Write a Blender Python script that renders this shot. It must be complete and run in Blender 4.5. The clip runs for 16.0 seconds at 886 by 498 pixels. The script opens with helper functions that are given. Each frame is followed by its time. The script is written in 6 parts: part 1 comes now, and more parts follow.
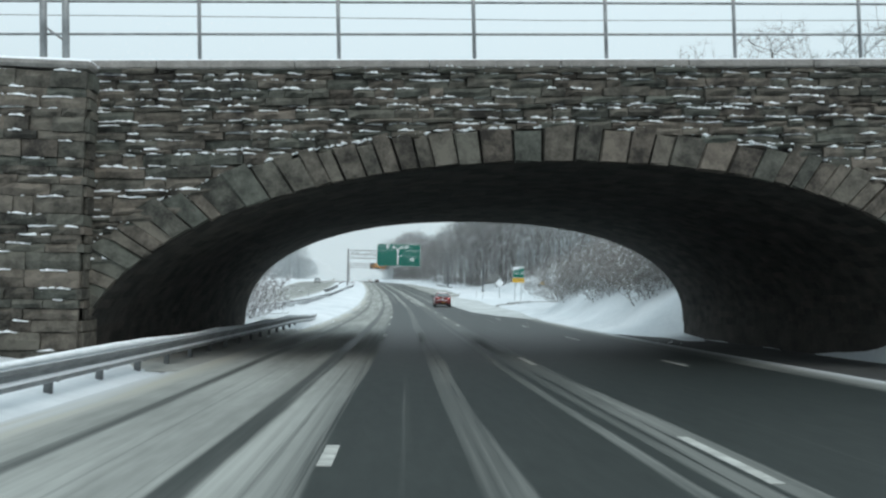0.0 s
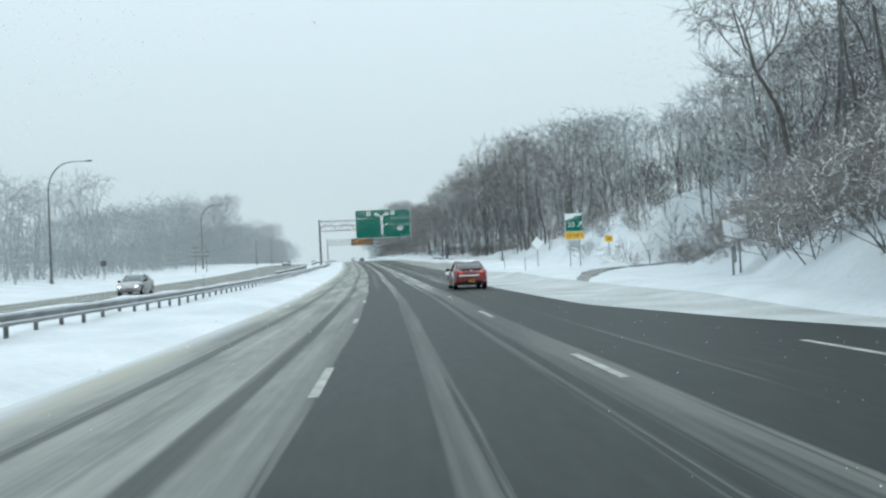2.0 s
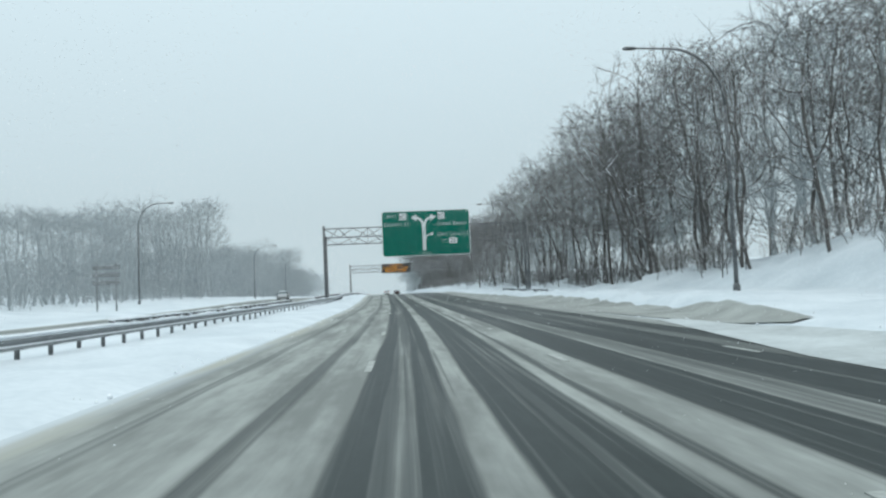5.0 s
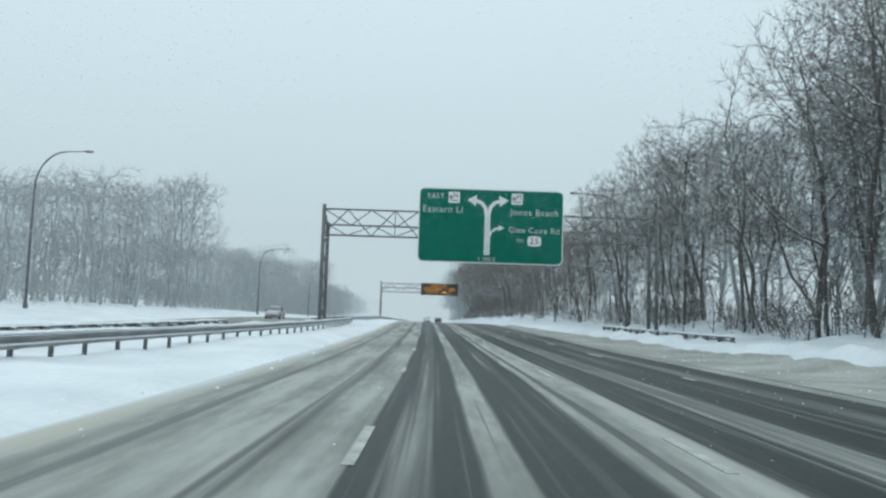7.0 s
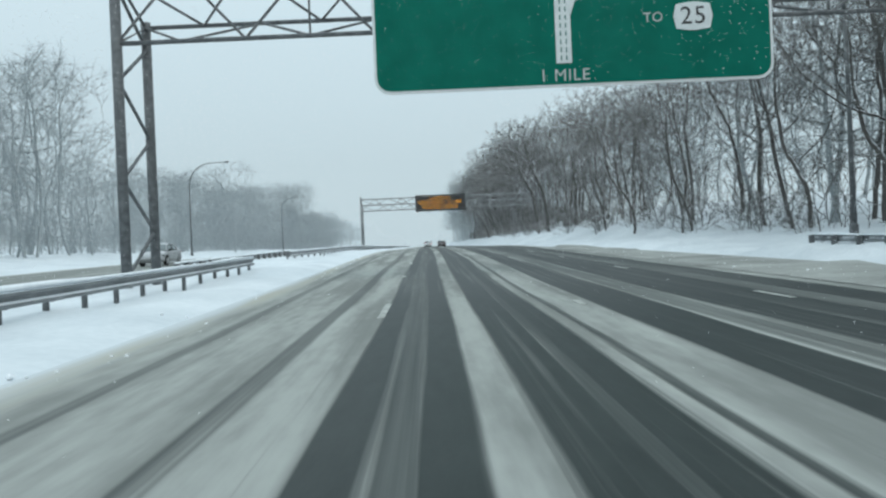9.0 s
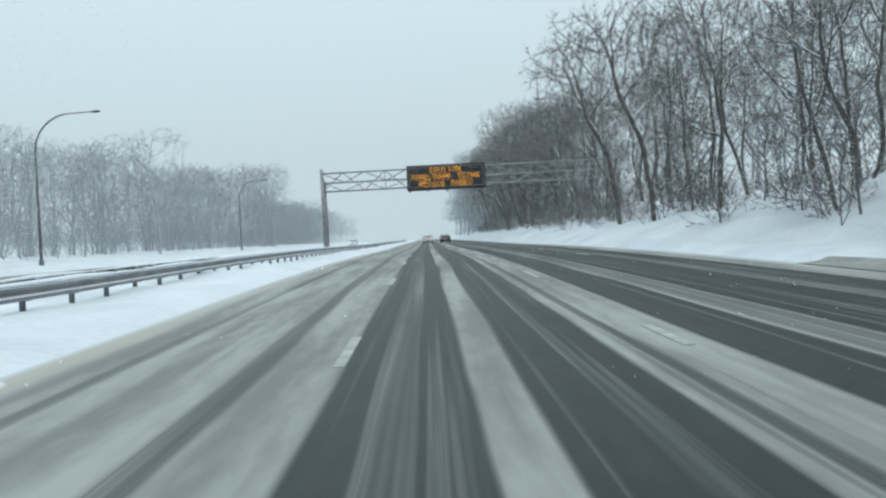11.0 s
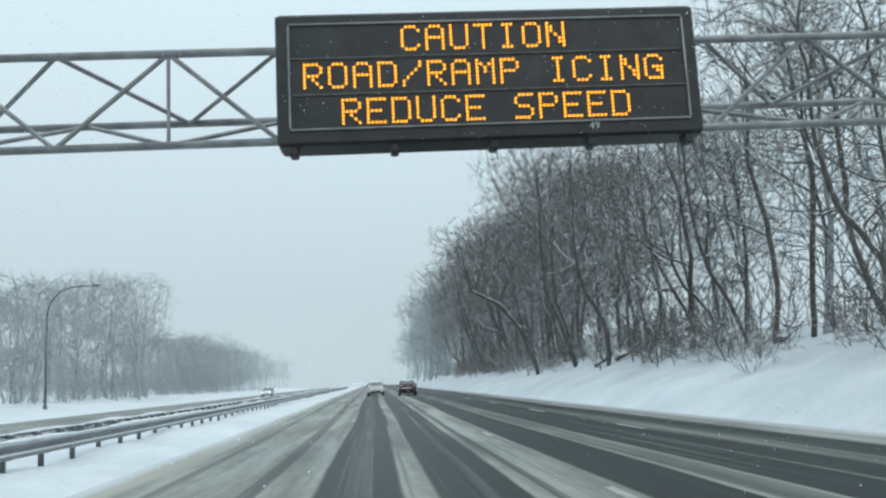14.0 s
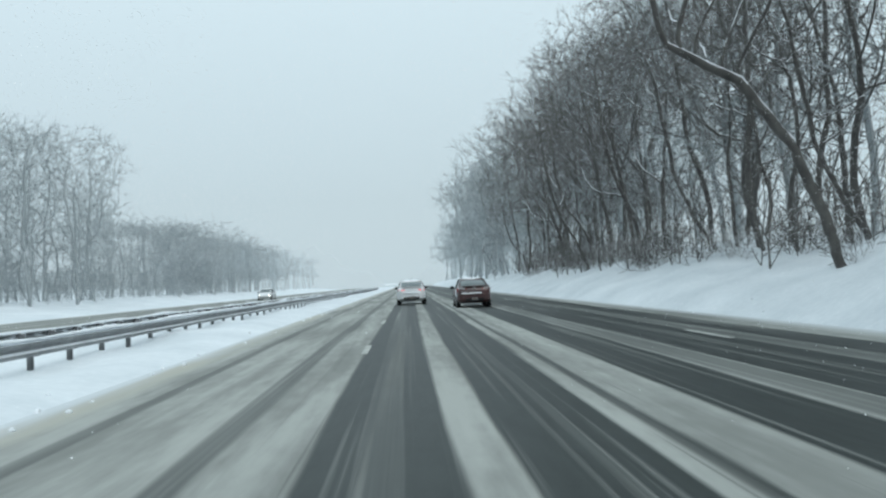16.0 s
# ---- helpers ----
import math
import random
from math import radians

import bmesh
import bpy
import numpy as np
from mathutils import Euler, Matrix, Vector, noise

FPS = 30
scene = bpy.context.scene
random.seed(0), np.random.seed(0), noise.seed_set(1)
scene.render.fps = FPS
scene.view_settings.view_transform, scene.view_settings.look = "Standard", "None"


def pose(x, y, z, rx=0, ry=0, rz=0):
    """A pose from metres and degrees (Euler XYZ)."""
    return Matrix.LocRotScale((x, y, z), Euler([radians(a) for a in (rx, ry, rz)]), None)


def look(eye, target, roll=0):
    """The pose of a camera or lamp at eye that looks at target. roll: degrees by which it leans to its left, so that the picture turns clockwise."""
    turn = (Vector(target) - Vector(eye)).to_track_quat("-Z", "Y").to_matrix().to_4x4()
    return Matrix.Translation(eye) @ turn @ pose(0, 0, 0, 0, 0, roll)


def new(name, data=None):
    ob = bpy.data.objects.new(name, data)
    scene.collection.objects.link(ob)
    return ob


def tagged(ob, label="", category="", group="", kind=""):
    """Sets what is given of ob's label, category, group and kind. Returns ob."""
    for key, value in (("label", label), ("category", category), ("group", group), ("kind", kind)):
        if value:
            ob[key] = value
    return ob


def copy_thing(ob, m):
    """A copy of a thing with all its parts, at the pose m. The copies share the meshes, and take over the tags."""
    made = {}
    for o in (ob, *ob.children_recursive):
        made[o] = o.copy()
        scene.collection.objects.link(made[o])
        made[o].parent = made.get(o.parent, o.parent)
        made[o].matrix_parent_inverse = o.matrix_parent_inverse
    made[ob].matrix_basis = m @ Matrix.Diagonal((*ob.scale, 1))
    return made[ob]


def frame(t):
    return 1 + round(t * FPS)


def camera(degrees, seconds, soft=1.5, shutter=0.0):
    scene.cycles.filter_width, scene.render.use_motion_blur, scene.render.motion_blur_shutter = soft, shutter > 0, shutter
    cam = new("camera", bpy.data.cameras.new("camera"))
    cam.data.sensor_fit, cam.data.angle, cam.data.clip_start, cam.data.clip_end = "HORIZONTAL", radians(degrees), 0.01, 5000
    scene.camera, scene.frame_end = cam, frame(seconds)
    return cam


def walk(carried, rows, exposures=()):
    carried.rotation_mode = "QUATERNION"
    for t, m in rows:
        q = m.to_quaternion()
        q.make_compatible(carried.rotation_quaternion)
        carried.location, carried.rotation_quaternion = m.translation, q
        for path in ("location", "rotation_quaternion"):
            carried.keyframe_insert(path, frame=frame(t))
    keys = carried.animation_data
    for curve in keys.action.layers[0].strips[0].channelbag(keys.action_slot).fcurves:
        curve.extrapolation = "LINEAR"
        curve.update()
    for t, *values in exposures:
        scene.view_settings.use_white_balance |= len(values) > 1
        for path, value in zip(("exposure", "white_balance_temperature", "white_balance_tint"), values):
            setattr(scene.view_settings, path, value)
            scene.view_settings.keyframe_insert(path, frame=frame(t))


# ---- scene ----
SKY_GREY = (0.585, 0.715, 0.765, 1)
ZENITH = 1.82
SUN_POWER = 0.6
SNOWFALL, FLAKE = 600000, 0.0014
# seconds, stops, kelvin, tint
EXPOSURES = [(0.0, 0.12, 6600, 11), (0.2, 0.32, 7100, 16), (0.4, 0.5, 7350, 17), (0.6, 0.6, 7700, 19), (0.9, 0.42, 7900, 24), (1.1, 0.25, 7500, 24), (1.4, 0.18, 6600, 15), (2.2, 0.09, 6500, 10), (3.5, 0.06, 6500, 10), (6.0, -0.06, 6500, 10), (7.0, -0.08, 6450, 9), (8.5, -0.04, 6400, 9), (11.0, 0.0, 6450, 10), (16.0, -0.02, 6450, 10)]
# seconds, eye x y z, yaw to the left, pitch up, roll
PATH = [
    (0.0, 0.479, 0.000, 0.912, -4.63, 2.25, 1.23),
    (0.5, 0.977, 11.582, 0.637, -5.44, 1.30, -0.57),
    (1.0, 1.459, 23.171, 0.384, -5.93, 0.62, -2.96),
    (1.5, 1.911, 34.775, 0.164, -5.64, 0.37, -2.89),
    (2.0, 2.315, 46.401, -0.018, -5.46, 0.59, -2.72),
    (2.5, 2.648, 58.050, -0.161, -5.16, 0.76, -2.03),
    (3.0, 2.906, 69.702, -0.264, -4.45, -0.64, -2.72),
    (3.5, 3.090, 81.327, -0.325, -2.45, -0.93, -3.79),
    (6.0, 3.384, 138.243, -0.198, -2.90, 6.02, -1.47),
    (6.5, 3.411, 149.281, -0.137, 0.66, 6.37, 0.46),
    (7.0, 3.422, 160.213, -0.068, 0.23, 5.05, 1.88),
    (7.5, 3.397, 171.068, 0.014, 0.54, 3.76, 1.26),
    (8.0, 3.318, 181.876, 0.109, 0.90, 1.79, 0.44),
    (8.5, 3.174, 192.666, 0.221, 0.18, 0.13, -2.03),
    (11.0, 2.112, 247.016, 0.996, 0.31, -0.79, -3.01),
    (11.5, 1.891, 257.869, 1.160, -0.82, -1.37, -2.25),
    (12.0, 1.645, 268.570, 1.297, -1.06, -1.67, -2.38),
    (12.5, 1.366, 279.067, 1.396, -4.94, 1.92, -0.72),
    (13.0, 1.068, 289.400, 1.448, -4.60, 4.87, -1.58),
    (13.5, 0.769, 299.631, 1.463, -4.29, 8.02, -1.30),
    (14.0, 0.487, 309.822, 1.454, -3.79, 8.78, -3.04),
    (14.5, 0.235, 320.023, 1.435, -1.97, 4.22, -3.06),
    (15.0, 0.006, 330.241, 1.417, -0.41, 4.92, -2.51),
    (15.5, -0.208, 340.469, 1.411, -1.43, 3.76, -1.98),
    (16.0, -0.416, 350.703, 1.414, -1.10, 2.23, -2.63),
]
cam = camera(55.56, 16.0, soft=2.4)


def aim(x, y, z, yaw, pitch, roll):
    a, p = radians(yaw), radians(pitch)
    ahead = Vector((-math.sin(a) * math.cos(p), math.cos(a) * math.cos(p), math.sin(p)))
    return look((x, y, z), Vector((x, y, z)) + ahead, roll)


walk(cam, [(t, aim(*row)) for t, *row in PATH], EXPOSURES)

# the road's line in plan and in height, at steps of fifty metres
ROAD_Y0, ROAD_STEP = -20.0, 50.0
ROAD_X = np.array([0.0, 1.7, 3.09, 3.51, 3.29, 2.38, 1.19, -0.0, -1.23, -2.44, -3.66])
ROAD_Z = np.array([0.0, -1.17, -1.74, -1.66, -1.33, -0.69, -0.02, -0.0, 0.03, 0.04, 0.06])


def curvature(c):
    n = len(c)
    a, b = np.eye(n), np.zeros((n, n))
    for i in range(1, n - 1):
        a[i, i - 1 : i + 2] = ROAD_STEP, 4 * ROAD_STEP, ROAD_STEP
        b[i, i - 1 : i + 2] = 6 / ROAD_STEP, -12 / ROAD_STEP, 6 / ROAD_STEP
    return np.linalg.solve(a, b @ c)


ROAD_MX, ROAD_MZ = curvature(ROAD_X), curvature(ROAD_Z)


def spline(c, m, y):
    """The natural cubic through c, carried on straight past its ends."""
    y = np.asarray(y, float)
    top = ROAD_Y0 + ROAD_STEP * (len(c) - 1)
    q = np.clip(y, ROAD_Y0, top)
    i = np.clip(((q - ROAD_Y0) // ROAD_STEP).astype(int), 0, len(c) - 2)
    b = (q - ROAD_Y0) / ROAD_STEP - i
    a = 1 - b
    v = a * c[i] + b * c[i + 1] + ((a**3 - a) * m[i] + (b**3 - b) * m[i + 1]) * ROAD_STEP**2 / 6
    s0 = (c[1] - c[0]) / ROAD_STEP - m[1] * ROAD_STEP / 6
    s1 = (c[-1] - c[-2]) / ROAD_STEP + m[-2] * ROAD_STEP / 6
    return v + np.minimum(y - ROAD_Y0, 0) * s0 + np.maximum(y - top, 0) * s1


def road_x(y):
    return spline(ROAD_X, ROAD_MX, y)


def road_z(y):
    return spline(ROAD_Z, ROAD_MZ, y)


def at(u, y, up=0.0):
    """The place u metres right of the lane's middle line, y along the road, up over the road."""
    return Vector((float(road_x(y)) + u, y, float(road_z(y)) + up))


# ---- light ----
world = bpy.data.worlds.new("overcast")
scene.world = world
world.use_nodes = True
wn = world.node_tree.nodes
wl = world.node_tree.links
sky = wn.new("ShaderNodeTexSky")
sky.sky_type = "NISHITA"
sky.sun_disc = False
sky.sun_elevation, sky.sun_rotation = radians(38), radians(150)
sky.air_density, sky.dust_density = 1.0, 4.0
veil = wn.new("ShaderNodeMix")
veil.data_type = "RGBA"
veil.inputs[0].default_value = 0.93
dim = wn.new("ShaderNodeVectorMath")
dim.operation = "SCALE"
dim.inputs["Scale"].default_value = 0.1
wl.new(sky.outputs[0], dim.inputs[0])
wl.new(dim.outputs[0], veil.inputs[6])
veil.inputs[7].default_value = SKY_GREY
spot, height, glow = wn.new("ShaderNodeTexCoord"), wn.new("ShaderNodeSeparateXYZ"), wn.new("ShaderNodeMapRange")
wl.new(spot.outputs["Generated"], height.inputs[0])
wl.new(height.outputs[2], glow.inputs["Value"])
glow.inputs["From Min"].default_value, glow.inputs["From Max"].default_value = 0.1, 1.0
glow.inputs["To Min"].default_value, glow.inputs["To Max"].default_value = 1.0, ZENITH
lift = wn.new("ShaderNodeVectorMath")
lift.operation = "SCALE"
wl.new(veil.outputs[2], lift.inputs[0])
wl.new(glow.outputs[0], lift.inputs["Scale"])
wl.new(lift.outputs[0], wn["Background"].inputs[0])
wn["Background"].inputs[1].default_value = 1.0

sun_data = bpy.data.lights.new("sun", "SUN")
sun_data.energy, sun_data.angle, sun_data.color = SUN_POWER, radians(30), (1.0, 0.97, 0.93)
sun = new("sun", sun_data)
sun.matrix_world = look((0, 0, 60), (-14, 24, 25))


# ---- materials ----
def surface(name, dark, light, scale=4.0, rough=0.8, bump=0.2, fine=30.0, metal=0.0, snow=0.0, island=False, spec=0.5, tint=None):
    """A plain surface: two colours mixed by two noises, fine relief, and snow lying on what faces up."""
    m = bpy.data.materials.new(name)
    m.use_nodes = True
    n, l = m.node_tree.nodes, m.node_tree.links
    b = n["Principled BSDF"]
    tc = n.new("ShaderNodeTexCoord")
    big, small = n.new("ShaderNodeTexNoise"), n.new("ShaderNodeTexNoise")
    big.inputs["Scale"].default_value, small.inputs["Scale"].default_value = scale, fine
    big.inputs["Detail"].default_value, small.inputs["Detail"].default_value = 5, 3
    l.new(tc.outputs["Object"], big.inputs["Vector"])
    l.new(tc.outputs["Object"], small.inputs["Vector"])
    add = n.new("ShaderNodeMath")
    add.operation = "MULTIPLY_ADD"
    add.inputs[1].default_value = 0.45
    l.new(small.outputs[0], add.inputs[0])
    l.new(big.outputs[0], add.inputs[2])
    last = add.outputs[0]
    if island:
        info = n.new("ShaderNodeNewGeometry" if island == "island" else "ShaderNodeObjectInfo")
        vary = n.new("ShaderNodeMath")
        vary.operation = "MULTIPLY_ADD"
        vary.inputs[1].default_value = 0.3
        l.new(info.outputs["Random Per Island" if island == "island" else "Random"], vary.inputs[0])
        l.new(last, vary.inputs[2])
        sub = n.new("ShaderNodeMath")
        sub.operation = "SUBTRACT"
        sub.inputs[1].default_value = 0.15
        l.new(vary.outputs[0], sub.inputs[0])
        last = sub.outputs[0]
    ramp = n.new("ShaderNodeMapRange")
    ramp.inputs["From Min"].default_value, ramp.inputs["From Max"].default_value = 0.45, 0.95
    l.new(last, ramp.inputs["Value"])
    mix = n.new("ShaderNodeMix")
    mix.data_type = "RGBA"
    mix.inputs[6].default_value, mix.inputs[7].default_value = (*dark, 1), (*light, 1)
    l.new(ramp.outputs[0], mix.inputs[0])
    colour = mix.outputs[2]
    if tint and island:
        turn, fold, hue = n.new("ShaderNodeMath"), n.new("ShaderNodeMath"), n.new("ShaderNodeMix")
        turn.operation, fold.operation, hue.data_type = "MULTIPLY", "FRACT", "RGBA"
        turn.inputs[1].default_value, hue.inputs[7].default_value = 7.31, (*tint, 1)
        hue.blend_type = "MULTIPLY"
        l.new(info.outputs["Random Per Island" if island == "island" else "Random"], turn.inputs[0])
        l.new(turn.outputs[0], fold.inputs[0])
        l.new(fold.outputs[0], hue.inputs[0])
        l.new(colour, hue.inputs[6])
        colour = hue.outputs[2]
    if snow:
        geo, part_z = n.new("ShaderNodeNewGeometry"), n.new("ShaderNodeSeparateXYZ")
        l.new(geo.outputs["Normal"], part_z.inputs[0])
        jag = n.new("ShaderNodeMath")
        jag.operation = "MULTIPLY_ADD"
        jag.inputs[1].default_value = 0.9
        l.new(big.outputs[0], jag.inputs[0])
        l.new(part_z.outputs[2], jag.inputs[2])
        lie = n.new("ShaderNodeMapRange")
        lie.inputs["From Min"].default_value, lie.inputs["From Max"].default_value = 1.35 - snow, 1.5 - snow
        l.new(jag.outputs[0], lie.inputs["Value"])
        cover = n.new("ShaderNodeMix")
        cover.data_type = "RGBA"
        cover.inputs[7].default_value = (0.8, 0.83, 0.86, 1)
        l.new(lie.outputs[0], cover.inputs[0])
        l.new(colour, cover.inputs[6])
        colour = cover.outputs[2]
    l.new(colour, b.inputs["Base Color"])
    b.inputs["Roughness"].default_value, b.inputs["Metallic"].default_value = rough, metal
    b.inputs["Specular IOR Level"].default_value = spec
    if bump:
        relief = n.new("ShaderNodeBump")
        relief.inputs["Strength"].default_value, relief.inputs["Distance"].default_value = bump, 0.02
        l.new(add.outputs[0], relief.inputs["Height"])
        l.new(relief.outputs[0], b.inputs["Normal"])
    return m


def glowing(name, colour, power):
    m = bpy.data.materials.new(name)
    m.use_nodes = True
    b = m.node_tree.nodes["Principled BSDF"]
    b.inputs["Base Color"].default_value = (*colour, 1)
    b.inputs["Emission Color"].default_value = (*colour, 1)
    b.inputs["Emission Strength"].default_value = power
    return m


def road_surface(name, tracks, left, right, seed):
    """Wet asphalt under grey slush, swept dark along the wheel tracks: tracks are (middle, half width, how bare)."""
    m = bpy.data.materials.new(name)
    m.use_nodes = True
    n, l = m.node_tree.nodes, m.node_tree.links
    b = n["Principled BSDF"]
    uv = n.new("ShaderNodeUVMap")
    uv.uv_map = "UVMap"
    part_uv = n.new("ShaderNodeSeparateXYZ")
    l.new(uv.outputs[0], part_uv.inputs[0])

    def noise_at(sx, sy, detail, off):
        mp, t = n.new("ShaderNodeMapping"), n.new("ShaderNodeTexNoise")
        mp.inputs["Scale"].default_value = (sx, sy, 1)
        mp.inputs["Location"].default_value = (off + seed, off * 2.3, 0)
        l.new(uv.outputs[0], mp.inputs[0])
        l.new(mp.outputs[0], t.inputs["Vector"])
        t.inputs["Scale"].default_value, t.inputs["Detail"].default_value = 1.0, detail
        return t.outputs[0]

    def math(kind, a, bb=None, c=None):
        k = n.new("ShaderNodeMath")
        k.operation = kind
        for i, v in enumerate((a, bb, c)):
            if v is None:
                continue
            if isinstance(v, (int, float)):
                k.inputs[i].default_value = v
            else:
                l.new(v, k.inputs[i])
        return k.outputs[0]

    def smooth(v, lo, hi, a=0.0, z=1.0):
        k = n.new("ShaderNodeMapRange")
        k.interpolation_type = "SMOOTHSTEP"
        k.inputs["From Min"].default_value, k.inputs["From Max"].default_value = lo, hi
        k.inputs["To Min"].default_value, k.inputs["To Max"].default_value = a, z
        l.new(v, k.inputs["Value"])
        return k.outputs[0]

    wander = noise_at(0.12, 0.018, 2, 3.1)
    edge = noise_at(1.6, 0.10, 4, 7.7)
    streak = noise_at(7.0, 0.05, 4, 11.3)
    grit = noise_at(6.0, 1.1, 5, 1.7)
    hair = noise_at(16.0, 0.09, 3, 5.9)
    u = math("ADD", part_uv.outputs[0], math("MULTIPLY_ADD", wander, 0.6, -0.3))
    u = math("ADD", u, math("MULTIPLY_ADD", edge, 0.2, -0.1))
    bare = None
    for k, (mid, half, much) in enumerate(tracks):
        d = math("ABSOLUTE", math("SUBTRACT", u, mid))
        t = smooth(d, half - min(0.07, half * 0.4), half + 0.06, much, 0.0)
        bare = t if bare is None else math("MAXIMUM", bare, t)
    stray = math("MULTIPLY", smooth(streak, 0.58, 0.68, 0.0, 0.4), smooth(part_uv.outputs[0], -1.6, -0.6, 0.35, 1.0))
    inside = math("MULTIPLY", smooth(part_uv.outputs[0], left, left + 1.0), smooth(part_uv.outputs[0], right - 1.4, right, 1.0, 0.0))
    bare = math("MAXIMUM", bare, math("MULTIPLY", stray, inside))
    bare = math("MULTIPLY", bare, smooth(streak, 0.3, 0.52, 0.55, 1.0))
    early = smooth(math("MULTIPLY_ADD", wander, 60.0, part_uv.outputs[1]), 95.0, 142.0, 0.66, 0.0)
    bare = math("ADD", bare, math("MULTIPLY", math("MULTIPLY", math("MULTIPLY", early, smooth(u, -1.7, -0.4, 0.25, 1.0)), inside), smooth(edge, 0.3, 0.6, 0.5, 1.1)))
    bare = math("ADD", bare, math("MULTIPLY_ADD", grit, 0.24, -0.12))
    bare = math("ADD", bare, math("MULTIPLY_ADD", hair, 0.44, -0.22))
    slush = n.new("ShaderNodeMix")
    slush.data_type = "RGBA"
    slush.inputs[6].default_value, slush.inputs[7].default_value = (0.21, 0.218, 0.205, 1), (0.37, 0.383, 0.36, 1)
    l.new(smooth(math("MULTIPLY_ADD", grit, 0.25, math("MULTIPLY", edge, 0.75)), 0.36, 0.66), slush.inputs[0])
    white = n.new("ShaderNodeMix")
    white.data_type = "RGBA"
    white.inputs[7].default_value = (0.56, 0.59, 0.605, 1)
    l.new(slush.outputs[2], white.inputs[6])
    rim = math("MAXIMUM", smooth(u, left + 0.0, left + 0.9, 1.0, 0.0), smooth(u, right - 0.9, right, 0.0, 1.0))
    l.new(rim, white.inputs[0])
    dirt = n.new("ShaderNodeMix")
    dirt.data_type = "RGBA"
    dirt.inputs[7].default_value = (0.4, 0.385, 0.32, 1)
    l.new(white.outputs[2], dirt.inputs[6])
    l.new(math("MULTIPLY", math("MULTIPLY", smooth(u, left + 0.05, left + 0.3), smooth(u, left + 0.5, left + 0.95, 0.75, 0.0)), smooth(edge, 0.35, 0.6)), dirt.inputs[0])
    wet = n.new("ShaderNodeMix")
    wet.data_type = "RGBA"
    wet.inputs[6].default_value, wet.inputs[7].default_value = (0.015, 0.0195, 0.0188, 1), (0.042, 0.05, 0.048, 1)
    l.new(grit, wet.inputs[0])
    mix = n.new("ShaderNodeMix")
    mix.data_type = "RGBA"
    clear = smooth(bare, 0.0, 0.95)
    l.new(clear, mix.inputs[0])
    l.new(dirt.outputs[2], mix.inputs[6])
    l.new(wet.outputs[2], mix.inputs[7])
    l.new(mix.outputs[2], b.inputs["Base Color"])
    l.new(smooth(clear, 0.0, 1.0, 0.85, 0.5), b.inputs["Roughness"])
    b.inputs["Specular IOR Level"].default_value = 0.17
    relief = n.new("ShaderNodeBump")
    relief.inputs["Strength"].default_value, relief.inputs["Distance"].default_value = 0.5, 0.03
    l.new(math("MULTIPLY_ADD", grit, 0.5, math("MULTIPLY", clear, -1.0)), relief.inputs["Height"])
    l.new(relief.outputs[0], b.inputs["Normal"])
    return m


M_SNOW = surface("snow", (0.55, 0.595, 0.625), (0.74, 0.775, 0.80), 0.3, 0.75, 0.8, 5.0)
M_SNOW_CLOD = surface("packed snow", (0.72, 0.76, 0.79), (0.86, 0.88, 0.9), 3.0, 0.8, 0.7, 25.0)
M_BARK = surface("bark with snow", (0.055, 0.052, 0.05), (0.14, 0.133, 0.125), 2.0, 0.95, 0.4, 22.0, snow=0.5)
M_TWIG = surface("frosted twigs", (0.075, 0.072, 0.069), (0.17, 0.166, 0.16), 1.2, 0.95, 0.0, 9.0, snow=0.2)
# pale base colours stand in for the haze over the far woods
M_TWIG_FAR = surface("haze-paled twigs", (0.29, 0.318, 0.328), (0.4, 0.432, 0.443), 0.8, 0.95, 0.0, 5.0)
# paler still: denser haze mixed into the twigs' colour
M_TWIG_MIST = surface("thickly haze-paled twigs", (0.40, 0.44, 0.455), (0.48, 0.52, 0.535), 0.5, 0.95, 0.0, 5.0)
M_BUSH = surface("snow-laden twigs", (0.15, 0.142, 0.135), (0.30, 0.285, 0.27), 1.6, 0.95, 0.0, 9.0, snow=0.55)
M_STEEL = surface("weathered galvanised steel", (0.16, 0.17, 0.175), (0.36, 0.37, 0.375), 2.5, 0.55, 0.15, 40.0, 0.6)
M_RAIL = surface("galvanised rail", (0.14, 0.15, 0.155), (0.30, 0.31, 0.315), 1.5, 0.6, 0.15, 30.0, 0.4, snow=0.35)
M_POST = surface("rusted dark steel", (0.055, 0.058, 0.06), (0.15, 0.155, 0.155), 6.0, 0.75, 0.3, 40.0, 0.3)
M_RAIL_POST = surface("weathered galvanised post", (0.085, 0.09, 0.094), (0.2, 0.208, 0.21), 5.0, 0.7, 0.25, 40.0, 0.3, snow=0.3)
M_GANTRY = surface("weathered grey gantry steel", (0.075, 0.08, 0.084), (0.19, 0.196, 0.2), 5.0, 0.7, 0.25, 40.0, 0.3)
M_GREEN = surface("green sign sheeting", (0.0, 0.115, 0.082), (0.002, 0.155, 0.11), 1.2, 0.7, 0.05, 20.0, spec=0.15)
M_WHITE = surface("white sign sheeting", (0.62, 0.66, 0.66), (0.76, 0.79, 0.79), 3.0, 0.5, 0.05, 30.0)
M_LETTER = surface("worn white lettering", (0.38, 0.43, 0.42), (0.58, 0.62, 0.61), 3.0, 0.6, 0.05, 30.0)
M_YELLOW = surface("yellow sign sheeting", (0.75, 0.42, 0.02), (0.85, 0.5, 0.03), 3.0, 0.5, 0.05, 30.0)
M_BLACK = surface("black sign housing", (0.012, 0.013, 0.014), (0.035, 0.036, 0.036), 2.0, 0.5, 0.1, 30.0)
